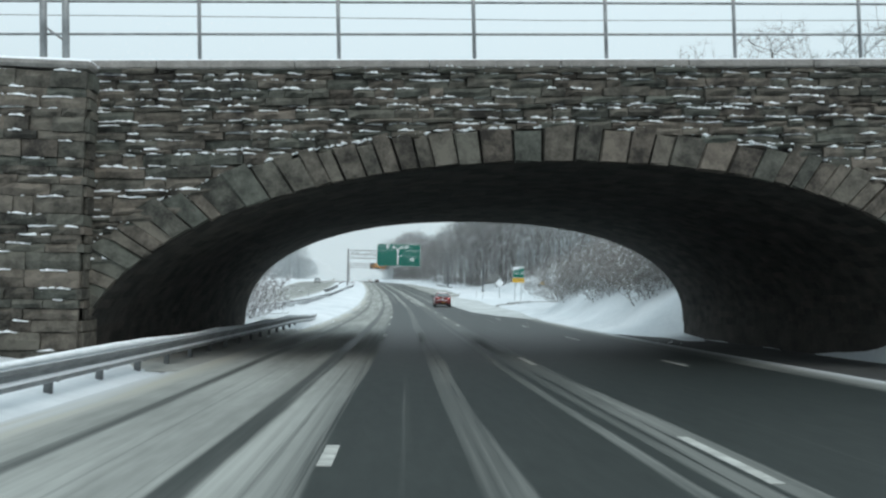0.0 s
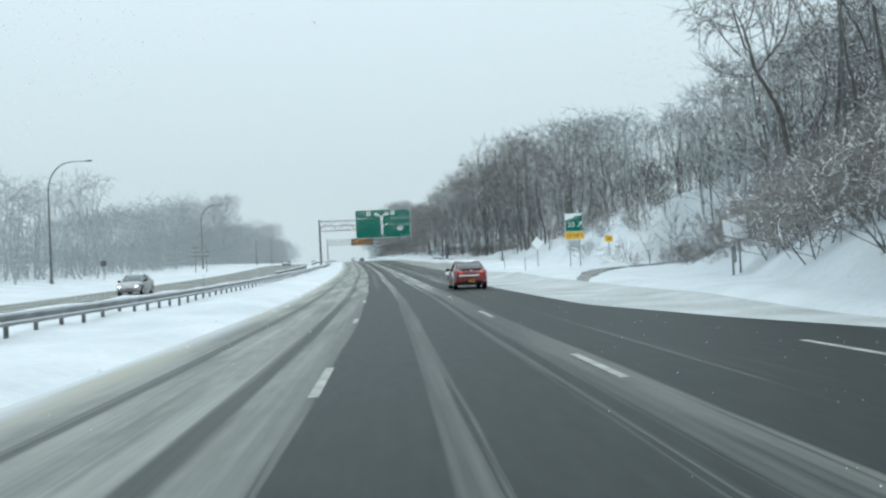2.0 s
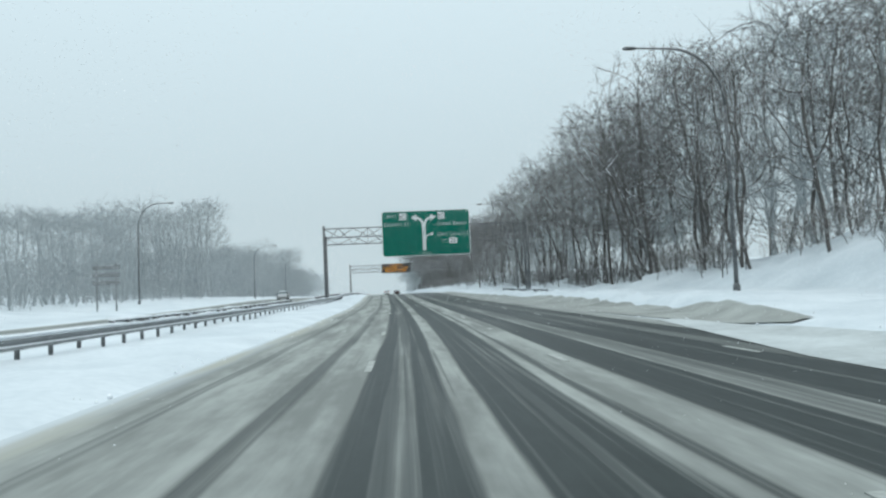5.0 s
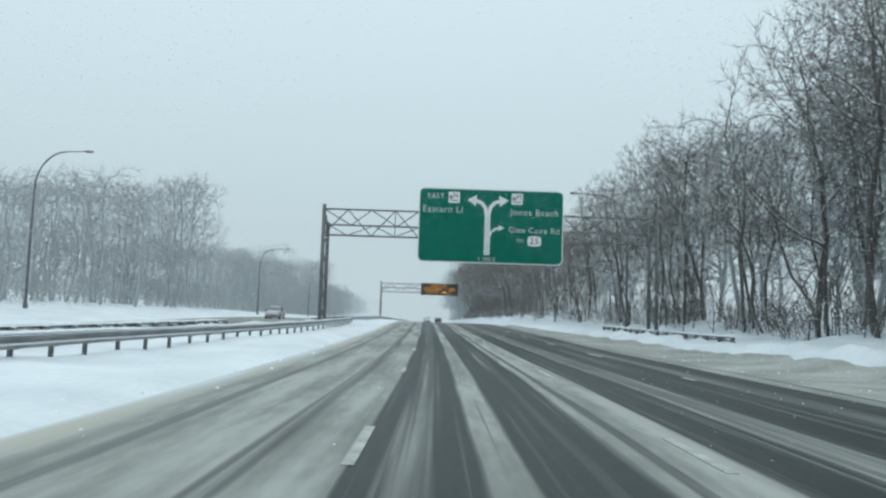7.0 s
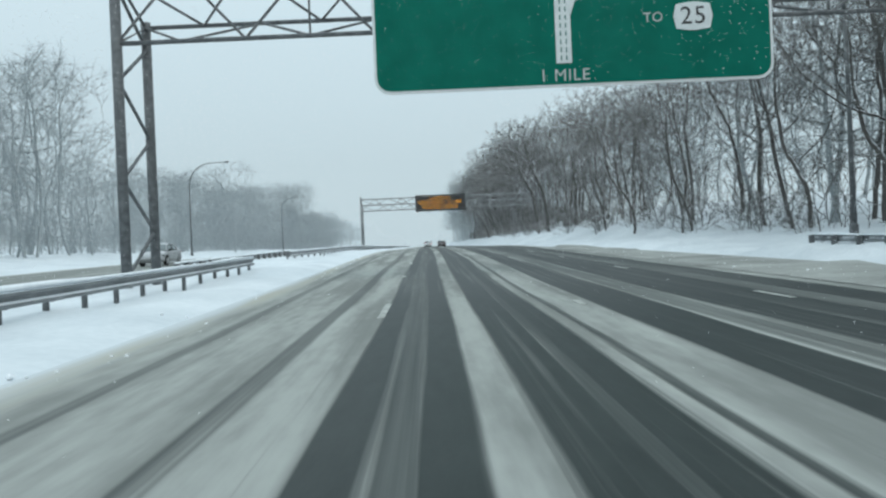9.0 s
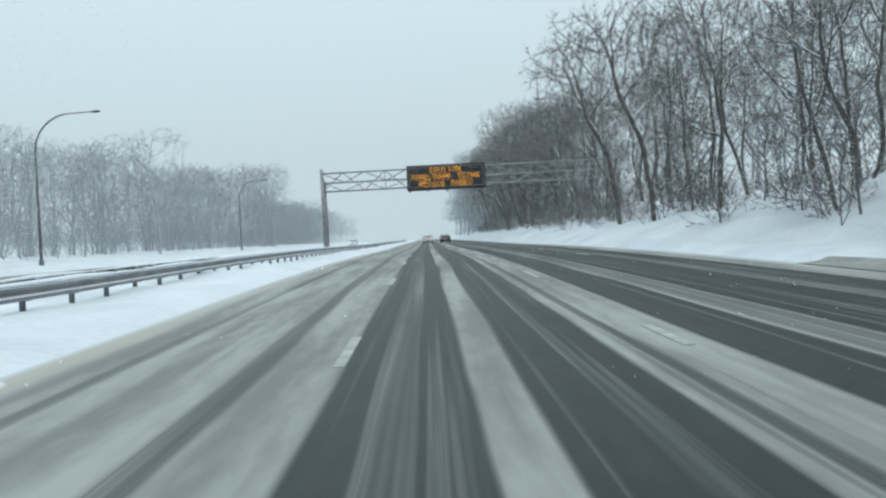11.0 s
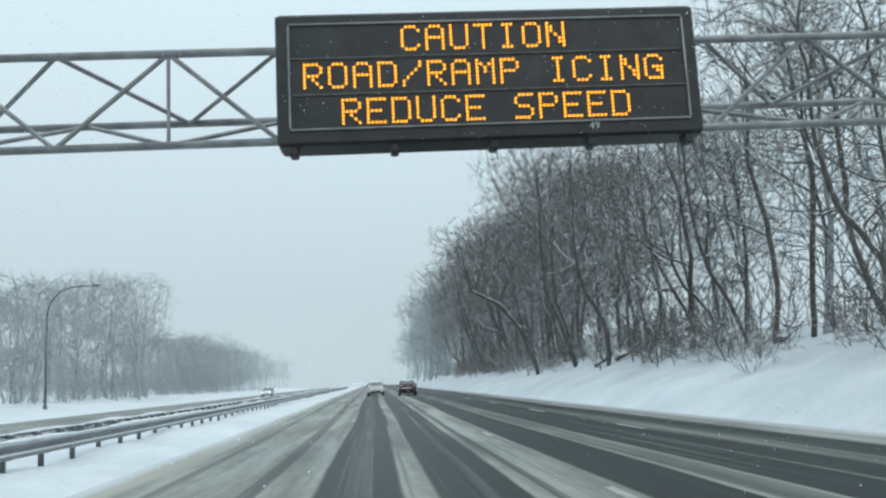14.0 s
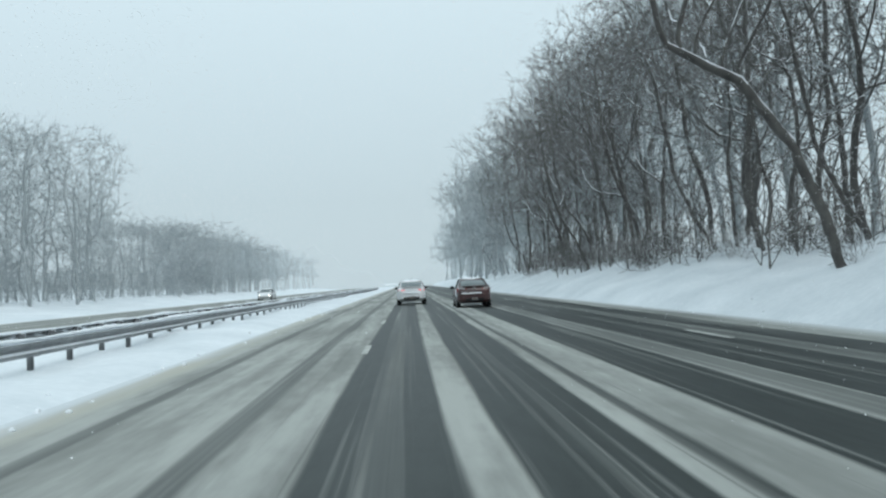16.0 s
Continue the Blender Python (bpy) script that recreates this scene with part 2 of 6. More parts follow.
M_AMBER = glowing("amber diodes", (1.0, 0.42, 0.02), 1.55)
M_PAINT = surface("worn lane paint", (0.2, 0.205, 0.19), (0.52, 0.53, 0.5), 2.0, 0.7, 0.2, 12.0)
M_STONE = surface("brown ashlar stone", (0.026, 0.022, 0.018), (0.172, 0.146, 0.12), 3.4, 0.9, 1.0, 17.0, tint=(0.62, 0.78, 0.8), island="object")
M_STONE_FAR = surface("brown ashlar stone joined", (0.026, 0.022, 0.018), (0.172, 0.146, 0.12), 3.4, 0.9, 1.0, 17.0, tint=(0.62, 0.78, 0.8), island="island")
M_MORTAR = surface("dark mortar", (0.02, 0.018, 0.017), (0.05, 0.046, 0.042), 3.0, 0.95, 0.5, 20.0)
# vault stone, in darker tones than the stone of the faces
M_VAULT = surface("dark vault stone", (0.02, 0.018, 0.016), (0.075, 0.066, 0.058), 1.6, 0.9, 0.8, 12.0)
M_VAULT_STONES = surface("dark coursed vault stone", (0.02, 0.018, 0.016), (0.085, 0.073, 0.063), 1.9, 0.9, 0.9, 12.0, island="island", tint=(0.7, 0.78, 0.8))
M_CAP = surface("weathered coping stone", (0.16, 0.15, 0.14), (0.33, 0.31, 0.29), 2.0, 0.85, 0.4, 16.0, snow=0.5)
MAIN_TRACKS = [(-3.3, 0.11, 0.5), (-1.75, 0.15, 0.6), (-0.6, 0.22, 1.0), (-0.22, 0.26, 0.7), (0.18, 0.24, 1.0), (1.14, 0.3, 1.0), (1.5, 0.2, 0.75), (1.74, 0.22, 1.0), (2.25, 0.06, 0.7), (3.64, 0.54, 1.0), (4.55, 0.3, 0.55), (5.35, 0.48, 1.0), (5.9, 0.2, 0.72), (6.3, 0.4, 1.0), (7.0, 0.35, 0.6), (7.7, 0.5, 0.9)]
M_ROAD = road_surface("slushy asphalt", MAIN_TRACKS, -4.6, 9.6, 0.0)
OPP_TRACKS = [(-22.6, 0.35, 0.5), (-20.8, 0.35, 0.5), (-18.9, 0.35, 0.5), (-17.2, 0.35, 0.5), (-15.6, 0.3, 0.3)]
M_ROAD_OPP = road_surface("slushy asphalt beyond the median", OPP_TRACKS, -25.0, -13.0, 5.0)
M_SHOULDER = surface("damp sheltered asphalt", (0.025, 0.026, 0.026), (0.075, 0.077, 0.075), 0.9, 0.8, 0.4, 12.0)
M_RAMP = surface("slush on a ramp", (0.2, 0.205, 0.19), (0.40, 0.41, 0.385), 0.5, 0.85, 0.4, 6.0)
M_RAMP_WET = surface("wet ramp asphalt under thin slush", (0.13, 0.135, 0.133), (0.34, 0.352, 0.35), 0.5, 0.8, 0.4, 6.0)
M_EXIT_SLUSH = surface("pale trodden slush", (0.36, 0.38, 0.375), (0.6, 0.63, 0.63), 0.45, 0.9, 0.5, 5.0)


# ---- mesh building ----
class Geo:
    def __init__(self):
        self.v, self.f = [], []

    def add(self, verts, faces):
        k = len(self.v)
        self.v += [tuple(p) for p in verts]
        self.f += [tuple(i + k for i in q) for q in faces]
        return self

    def box(self, c, s, m=None, bevel=0.0):
        """A box about c of the sizes s, with chamfered edges."""
        hx, hy, hz = (q / 2 for q in s)
        m = m or Matrix.Identity(4)
        c = Vector(c)
        if not bevel:
            vs = [Vector((x, y, z)) for z in (-hz, hz) for x, y in ((-hx, -hy), (hx, -hy), (hx, hy), (-hx, hy))]
            fs = [(3, 2, 1, 0), (4, 5, 6, 7), (0, 1, 5, 4), (1, 2, 6, 5), (2, 3, 7, 6), (3, 0, 4, 7)]
            return self.add([m @ (c + p) for p in vs], fs)
        e = min(bevel, hx * 0.9, hy * 0.9, hz * 0.9)
        rings = []
        for z, k in ((-hz, e), (-hz + e, 0), (hz - e, 0), (hz, e)):
            x, y = hx - k, hy - k
            cut = e * 0.6
            rings.append([m @ (c + Vector(p)) for p in ((-x, -y + cut, z), (-x + cut, -y, z), (x - cut, -y, z), (x, -y + cut, z), (x, y - cut, z), (x - cut, y, z), (-x + cut, y, z), (-x, y - cut, z))])
        return self.loft(rings)

    def rock(self, size, m, r):
        """A rough-faced stone: its front, toward -y, is uneven and its outline is not quite square."""
        hx, hy, hz = (q / 2 for q in size)
        nx, nz = 4, 3
        front = {}
        for i in range(nx):
            for j in range(nz):
                edge = i in (0, nx - 1) or j in (0, nz - 1)
                x = hx * (2 * i / (nx - 1) - 1) + r.uniform(-1, 1) * (0.008 if edge else 0.12 * hx)
                z = hz * (2 * j / (nz - 1) - 1) + r.uniform(-1, 1) * (0.012 if edge else 0.2 * hz)
                front[i, j] = Vector((x, -hy + (r.uniform(0.012, 0.06) if edge else r.uniform(-0.06, 0.02)), z))
        loop = [(i, 0) for i in range(nx)] + [(nx - 1, j) for j in range(1, nz)] + [(i, nz - 1) for i in range(nx - 2, -1, -1)] + [(0, j) for j in range(nz - 2, 0, -1)]
        k, ids = len(self.v), {}
        for q, p in front.items():
            ids[q] = len(self.v)
            self.v.append(tuple(m @ p))
        back = []
        for q in loop:
            back.append(len(self.v))
            self.v.append(tuple(m @ Vector((front[q].x, hy, front[q].z))))
        for i in range(nx - 1):
            for j in range(nz - 1):
                self.f.append((ids[i, j], ids[i + 1, j], ids[i + 1, j + 1], ids[i, j + 1]))
        n = len(loop)
        for a in range(n):
            b = (a + 1) % n
            self.f.append((ids[loop[b]], ids[loop[a]], back[a], back[b]))
        return self

    def loft(self, rings, close=True, caps=True):
        n, k = len(rings[0]), len(self.v)
        for r in rings:
            self.v += [tuple(p) for p in r]
        for j in range(len(rings) - 1):
            for i in range(n if close else n - 1):
                a, b = k + j * n + i, k + j * n + (i + 1) % n
                self.f.append((a, b, b + n, a + n))
        if caps and close:
            self.f.append(tuple(k + i for i in reversed(range(n))))
            self.f.append(tuple(k + (len(rings) - 1) * n + i for i in range(n)))
        return self

    def tube(self, pts, radii, n=8, caps=True):
        pts = [Vector(p) for p in pts]
        if isinstance(radii, (int, float)):
            radii = [radii] * len(pts)
        rings = []
        for i, p in enumerate(pts):
            d = (pts[min(i + 1, len(pts) - 1)] - pts[max(i - 1, 0)]).normalized()
            side = d.cross(Vector((0.13, 0.21, 1) if abs(d.z) < 0.9 else (0.11, 1, 0.07))).normalized()
            up = side.cross(d)
            rings.append([p + (side * math.cos(q) + up * math.sin(q)) * radii[i] for q in (2 * math.pi * j / n for j in range(n))])
        return self.loft(rings, True, caps)

    def mesh(self, name, material, smooth=False):
        me = bpy.data.meshes.new(name)
        me.from_pydata(self.v, [], self.f)
        me.materials.append(material)
        if smooth:
            me.polygons.foreach_set("use_smooth", [True] * len(me.polygons))
        me.update()
        return me


def part(name, geo, material, parent=None, label="", smooth=False):
    me = geo if isinstance(geo, bpy.types.Mesh) else geo.mesh(name, material, smooth)
    ob = new(name, me)
    if parent is not None:
        ob.parent = parent
    if label:
        ob["label"] = label
    return ob


def thing(name, label, category, group="", m=None):
    ob = new(name)
    if m is not None:
        ob.matrix_world = m
    return tagged(ob, label, category, group)


def strip(name, us, ys, up, material):
    """A surface that follows the road: columns at us, rows at ys, raised by up(u, y)."""
    us, ys = np.asarray(us, float), np.asarray(ys, float)
    U, Y = np.meshgrid(us, ys)
    X, Z = road_x(Y) + U, road_z(Y) + up(U, Y)
    nv, nu = Y.shape
    co = np.stack([X, Y, Z], -1).reshape(-1, 3)
    a = (np.arange(nv - 1)[:, None] * nu + np.arange(nu - 1)[None]).ravel()
    quads = np.stack([a, a + 1, a + nu + 1, a + nu], -1)
    me = bpy.data.meshes.new(name)
    me.from_pydata(co.tolist(), [], quads.tolist())
    layer = me.uv_layers.new(name="UVMap")
    both = np.stack([U.ravel(), Y.ravel()], -1)[quads.ravel()]
    layer.data.foreach_set("uv", both.ravel())
    me.materials.append(material)
    me.polygons.foreach_set("use_smooth", [True] * len(me.polygons))
    me.update()
    return new(name, me)


# ---- ground and roads ----
def ease(v, lo, hi):
    t = np.clip((v - lo) / (hi - lo), 0, 1)
    return t * t * (3 - 2 * t)


def wave(u, y, k, s):
    return np.sin(u * 0.9 / k + s) * np.cos(y * 0.7 / k + 1.7 * s) + 0.6 * np.sin(u * 2.1 / k - y * 1.3 / k + 2.9 * s) + 0.4 * np.sin(u * 3.7 / k + y * 4.1 / k + s)


def right_edge(y):
    """Where the slope on the right begins."""
    y = np.asarray(y, float)
    return 11.0 + 7.0 * ease(y, 62, 92) + 3.0 * ease(y, 96, 125) - 3.0 * ease(y, 176, 200) - 2.0 * ease(y, 215, 245) - 5.3 * ease(y, 255, 300)


RAMP_U, RAMP_Y = (9.0, 11.0, 14.0, 18.0, 24.0, 31.0), (84.0, 91.5, 101.0, 109.5, 117.0, 124.0)


def slope_up(u, y):
    """The snow's height over the road."""
    u, y = np.asarray(u, float), np.asarray(y, float)
    under = np.where(u > 3, ease(y, -6.0, -2.0), ease(y, 15.2, 18.2)) * (1 - ease(y, 35.0, 38.5)) * (1 - ease(u, 12.3, 13.0))
    apron = ease(y, 136, 156) * (1 - ease(y, 238, 270))
    near = ease(u - 3.1 * apron, 9.3, 11.0 - 0.5 * apron) * (0.35 + 0.1 * ease(y, 262, 295) + 0.25 * ease(y, 322, 345) + 0.35 * apron * (1 - ease(y, 192, 214))) * (1 - under)
    near = near + 0.14 * apron * ease(u, 12.5, 13.6) * (1 - ease(u, 15, 19)) * (wave(u, y, 0.45, 3.3) + 0.6 * wave(u, y, 0.23, 0.7))
    e = right_edge(y)
    steep = 0.35 + 0.5 * (1 - ease(y, 142, 188))
    top = 3.5 + 7.5 * (1 - ease(y, 142, 188))
    steep = steep * (1 - 0.7 * ease(y, 184, 202) * (1 - ease(y, 250, 276)))
    climb = top * (1 - np.exp(-np.maximum(u - e, 0) * steep / top)) * (1 - under)
    left = ease(-u, 4.3, 5.6) * 0.22 - ease(-u, 11.5, 13.0) * 0.24 + ease(-u, 25.2, 27.0) * 0.3 + ease(-u, 29, 40) * 0.9
    left = left * (1 - under * ease(u, -9.0, -7.5))
    beyond = ease(-u, 60, 140) * 5.0
    rough = 0.045 * wave(u, y, 0.8, 0.4) + 0.02 * wave(u, y, 0.33, 2.7) + 0.09 * wave(u, y, 4.1, 1.9)
    open_snow = np.maximum(ease(u, 9.6, 12.0), np.maximum(ease(-u, 4.6, 6.5) * (1 - ease(-u, 10.5, 12.5)), ease(-u, 26, 28)))
    lumps = 0.3 * ease(u - e, 2, 10) * wave(u, y, 5.0, 0.9) + (0.13 * wave(u, y, 1.7, 2.2) + 0.07 * wave(u, y, 0.75, 5.1)) * ease(u - e, 0.3, 3.0)
    # the exit ramp cuts level into the hillside
    across = y - np.interp(u, RAMP_U, RAMP_Y)
    cut = (1 - ease(across, 3.0, 9.0)) * (1 - ease(-across, 9.0, 24.0)) * ease(u, 11, 15) * (1 - ease(u, 30, 36))
    return near + climb * (1 - cut) + left + beyond + rough * open_snow + lumps * (1 - cut) - 0.06


ground_us = np.concatenate([[-1500, -700, -350, -200, -140, -100, -80], np.arange(-66, -26, 2.0), [-26, -25.2, -24, -20, -16, -13.6, -12.6, -11.6], np.arange(-11, -4.2, 0.4), [-4.2, 0, 4, 9.2], np.arange(9.6, 14, 0.4), np.arange(14, 32, 0.8), np.arange(33, 60, 2.5), [64, 80, 110, 160, 260, 500, 900, 1500]])
ground_ys = np.concatenate([[-600, -300, -160, -90], np.arange(-60, 470, 1.6), np.arange(470, 620, 6.0), [650, 720, 850, 1050, 1400, 2000, 3000]])
ground = strip("ground", ground_us, ground_ys, slope_up, M_SNOW)
tagged(ground, "snow-covered ground with banks beside the parkway", "ground", kind="structure")


road = strip("road", np.concatenate([[-4.9, -4.6], np.arange(-4.2, 9.4, 0.6), [9.6, 9.9]]), np.arange(-60, 700, 4.0), lambda u, y: 0.02 - 0.1 * ease(np.abs(u - 2.5), 7.0, 7.4), M_ROAD)
tagged(road, "wet asphalt parkway with dark wheel tracks through grey slush", "road", kind="structure")
road_opposite = strip("road_opposite", np.arange(-25.4, -12.4, 0.8), np.arange(-60, 700, 4.0), lambda u, y: 0.02 - 0.1 * ease(np.abs(u + 19.2), 5.7, 6.3), M_ROAD_OPP)
tagged(road_opposite, "slush-covered opposite carriageway beyond the median", "road", kind="structure")


def ramp_road(name, line, label, material):
    """A narrow slushy road along points of (u, y, half width)."""
    g, rings = Geo(), []
    fine = []
    for (u0, y0, w0), (u1, y1, w1) in zip(line, line[1:]):
        n = max(2, int((y1 - y0) / 0.8))
        fine += [(u0 + (u1 - u0) * k / n, y0 + (y1 - y0) * k / n, w0 + (w1 - w0) * k / n) for k in range(n)]
    for u, y, w in fine + [line[-1]]:
        row = [at(u + s * w, y) for s in (-1, -0.33, 0.33, 1)]
        for p, s in zip(row, (-1, -0.33, 0.33, 1)):
            p.z = float(road_z(y)) + max(float(slope_up(u + s * w, y)) + 0.05, 0.035)
        rings.append(row)
    g.loft(rings, close=False)
    ob = part(name, g, material, smooth=True)
    return tagged(ob, label, "road", kind="structure")


ramp_road("exit_ramp", [(u, y, w) for u, y, w in zip(RAMP_U, RAMP_Y, (0.2, 0.4, 0.7, 1.0, 1.9, 2.6))], "dark wet exit ramp curving away into the snow", M_RAMP_WET)
ramp_road("exit_lane", [(9.3, 58, 0.3), (8.6, 64, 1.1), (8.15, 72, 2.0), (8.1, 90, 2.2), (8.3, 110, 2.3), (8.5, 130, 1.7), (9.4, 146, 0.4)], "lane under pale trodden slush before the exit", M_EXIT_SLUSH)
ramp_road("slip_lane", [(10.6, 138, 0.3), (10.9, 148, 1.4), (10.9, 160, 2.0), (10.9, 180, 2.1), (10.8, 205, 2.1), (10.6, 228, 1.9), (10.2, 250, 1.3), (9.7, 268, 0.4)], "slip lane under flat tan slush beside the carriageway", M_RAMP)
shoulder = strip("road_shoulder", np.array([9.4, 10.0, 10.8, 11.6, 12.2]), np.arange(-5.5, 37.6, 1.0), lambda u, y: 0.012 + 0.03 * ease(u, 11.0, 12.2), M_SHOULDER)
verge = strip("verge", np.array([-6.3, -5.9, -5.4, -4.9, -4.4]), np.arange(16.2, 37.6, 1.0), lambda u, y: 0.012 + 0.05 * ease(-u, 4.8, 6.0), M_RAMP)
tagged(verge, "dirty slush beside the guard rail under the bridge", "verge", kind="structure")
tagged(shoulder, "bare dark road shoulder sheltered by the bridge", "road", kind="structure")

# clods of snow thrown up beside the lanes
rng = random.Random(21)
g = Geo()
for k in range(420):
    y = rng.uniform(30, 400)
    u = rng.choice((rng.uniform(-5.2, -3.9),) * 4 + (rng.uniform(9.2, 10.6),) * 4 + (rng.uniform(-3.6, -0.9),))
    r = rng.uniform(0.015, 0.05) * (0.5 if -3.7 < u < 0 else 1.0)
    c = at(u, y, max(0.02, float(slope_up(u, y))) + r * 0.3)
    rows = []
    for h, w in ((-0.6, 0.9), (0.1, 1.0), (0.7, 0.55)):
        rows.append([c + Vector((r * w * rng.uniform(0.75, 1.25) * math.cos(q), r * w * rng.uniform(0.75, 1.25) * math.sin(q), r * h)) for q in (2 * math.pi * j / 6 for j in range(6))])
    g.loft(rows)
tagged(part("snow_clods", g, M_SNOW_CLOD), "small clods of snow scattered along the lanes", "snow", kind="stuff")

# lane paint: dashes of three metres, three lines
dash = Geo()
dash.box((0, 0, 0), (0.13, 2.9, 0.008), bevel=0.003)
dash_mesh = dash.mesh("lane_dash", M_PAINT)
rng = random.Random(4)
for u in (-0.84, 2.82, 6.48):
    for k in range(-5, 42):
        if rng.random() < (0.5 if k > 20 else 0.3 if u > 6 else 0.12):
            continue
        y = 43.6 + 12.45 * k + 1.45
        ob = part("lane_dash", dash_mesh, None, road)
        turn = math.atan2(float(road_x(y - 1) - road_x(y + 1)), 2)
        tilt = math.atan2(float(road_z(y + 1) - road_z(y - 1)), 2)
        ob.matrix_world = Matrix.Translation(at(u, y, 0.026)) @ Euler((tilt, 0, turn)).to_matrix().to_4x4() @ Matrix.Diagonal((1, rng.choice((0.35, 0.6, 0.8, 0.95, 1.0)), 1, 1))

# ---- bridge ----
BY0, BY1, BU, BSPRING = 18.2, 35.5, 2.85, 0.5
FALL = 0.045
BZ = float(road_z(27))
BX = float(road_x(27))


def arch(q, grow=0.0, k=0.0):
    """A point of the arch, q from 0 (left foot) to 1 (right foot), k from 0 (near face) to 1 (far face)."""
    a = math.pi * (1 - q)
    c, s = math.cos(a), math.sin(a)
    e = 0.93 - 0.07 * k
    half = 9.85 + ((9.4 if c > 0 else 9.27) - 9.85) * k
    x = -0.3 * (1 - k) + math.copysign(abs(c) ** e, c) * (half + grow)
    return BX + BU + x, BZ + BSPRING + abs(s) ** e * (4.23 + grow) + (FALL - 0.027 * k) * x - 0.13 * k


def ring_depth(q):
    """The ring's stones grow longer towards the haunches."""
    return 0.75 + 0.5 * (2 * abs(q - 0.5)) ** 2


RING = [[arch(i / 200, ring_depth(i / 200), k) for i in range(201)] for k in (0, 1)]


def arch_height(x, k):
    """The outer edge of the ring of stones over x, or the ground."""
    ring = RING[k]
    if not ring[0][0] < x < ring[-1][0]:
        return -10.0
    return float(np.interp(x, [p[0] for p in ring], [p[1] for p in ring]))


bridge = thing("stone_bridge", "dark brown stone arch overpass with snowy ledges and a railing", "bridge")
g = Geo()
steps = 48


def section(k):
    """The opening's outline, from foot to foot."""
    line = [arch(i / steps, 0.0, k) for i in range(steps + 1)]
    return [(line[0][0], BZ - 1.0), *line, (line[-1][0], BZ - 1.0)]


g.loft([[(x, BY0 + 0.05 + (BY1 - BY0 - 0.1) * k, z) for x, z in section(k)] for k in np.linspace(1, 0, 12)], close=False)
part("vault", g, M_VAULT, bridge, "dark underside of the arch")


def vault_point(q, y, grow):
    k = (y - BY0) / (BY1 - BY0)
    x, z = arch(q, grow, k)
    return x, y, z


rng = random.Random(31)
g = Geo()
for k in range(70):
    q0, q1 = k / 70 + rng.uniform(-0.0003, 0.0004), (k + 1) / 70 - rng.uniform(-0.0003, 0.0004)
    y = BY0 + 0.1
    while y < BY1 - 0.9:
        y1 = min(y + rng.uniform(0.3, 0.85), BY1 - 0.4)
        proud = -rng.uniform(0.004, 0.016)
        rows = [[vault_point(q, yy, grow) for q, yy in ((q0, y + 0.003), (q1, y + 0.003), (q1, y1 - 0.003), (q0, y1 - 0.003))] for grow in (0.0, proud)]
        g.loft([r[::-1] for r in rows])
        y = y1
soffit = part("vault_lining", g, M_VAULT_STONES, bridge, "courses of dark stone lining the arch")
soffit["kind"] = "stuff"
g = Geo()
TOPZ, WID = BZ + 6.82, 26.0
for y, flip in ((BY0 + 0.06, 1), (BY1 - 0.06, -1)):
    inner = section(0 if flip > 0 else 1)
    outer = [(BX + BU - WID, BZ - 1.0)] + [(x + 0.0, TOPZ) for x, z in inner[1:-1]] + [(BX + BU + WID, BZ - 1.0)]
    outer[1] = (BX + BU - WID, TOPZ)
    outer[-2] = (BX + BU + WID, TOPZ)
    outer = [(x, z if z < BZ else z + FALL * (x - BX - BU)) for x, z in outer]
    a, b = [(x, y, z) for x, z in inner], [(x, y, z) for x, z in outer]
    g.loft([a, b] if flip > 0 else [b, a], close=False)
part("backing_wall", g, M_MORTAR, bridge, "dark mortar behind the stones")
g = Geo()
g.box((0, 0, 0), (2 * WID, BY1 - BY0 - 0.5, 0.5), Matrix.Translation((BX + BU, (BY0 + BY1) / 2, TOPZ - 0.5)) @ Matrix.Rotation(-math.atan(FALL), 4, "Y"))
part("deck", g, M_VAULT, bridge)
for y, s in ((BY0 + 0.1, -1), (BY1 - 0.1, 1)):
    g = Geo()
    for k in range(18):
        x = BX + BU - WID + (k + 0.5) * 2 * WID / 18
        g.box((0, 0, 0), (2 * WID / 18 - 0.012, 0.55, 0.2), Matrix.Translation((x, y, TOPZ + 0.07 + FALL * (x - BX - BU))) @ Matrix.Rotation(-math.atan(FALL), 4, "Y"), 0.03)
    part("coping", g, M_CAP, bridge, "stone coping with a crust of snow")


def ring_stone(q0, q1, y, s, deep):
    g = Geo()
    rough = 1.0 if s < 0 else 0.2
    k = 0 if s < 0 else 1
    a0, a1, b0, b1 = arch(q0, 0, k), arch(q1, 0, k), arch(q0, deep, k), arch(q1, deep, k)
    rows = []
    for d, k in ((0.0, 0.0), (s * 0.10, 0.0), (s * 0.14, 0.05)):
        m = [(a0[0] + b1[0]) / 2, (a0[1] + b1[1]) / 2]
        rows.append([(p[0] + (m[0] - p[0]) * k + rough * rng.uniform(-0.02, 0.02), y + d + s * rough * rng.uniform(-0.02, 0.07), p[1] + (m[1] - p[1]) * k + rough * rng.uniform(-0.03, 0.03)) for p in (a0, a1, b1, b0)])
    return g.loft(rows if s < 0 else [r[::-1] for r in rows])


rng = random.Random(11)
for y, s in ((BY0 + 0.02, -1), (BY1 - 0.02, 1)):
    n = 62
    cuts = [0.0]
    while cuts[-1] < 1:
        cuts.append(cuts[-1] + rng.uniform(0.65, 1.4) / n)
    cuts[-1] = 1.0
    for q0, q1 in zip(cuts, cuts[1:]):
        w = 0.04 / 20 if s < 0 else 0.0004
        part("arch_stone", ring_stone(q0 + w / 3, q1 - w / 3, y, s, ring_depth((q0 + q1) / 2) + rng.uniform(-0.12, 0.1)), M_STONE, bridge)

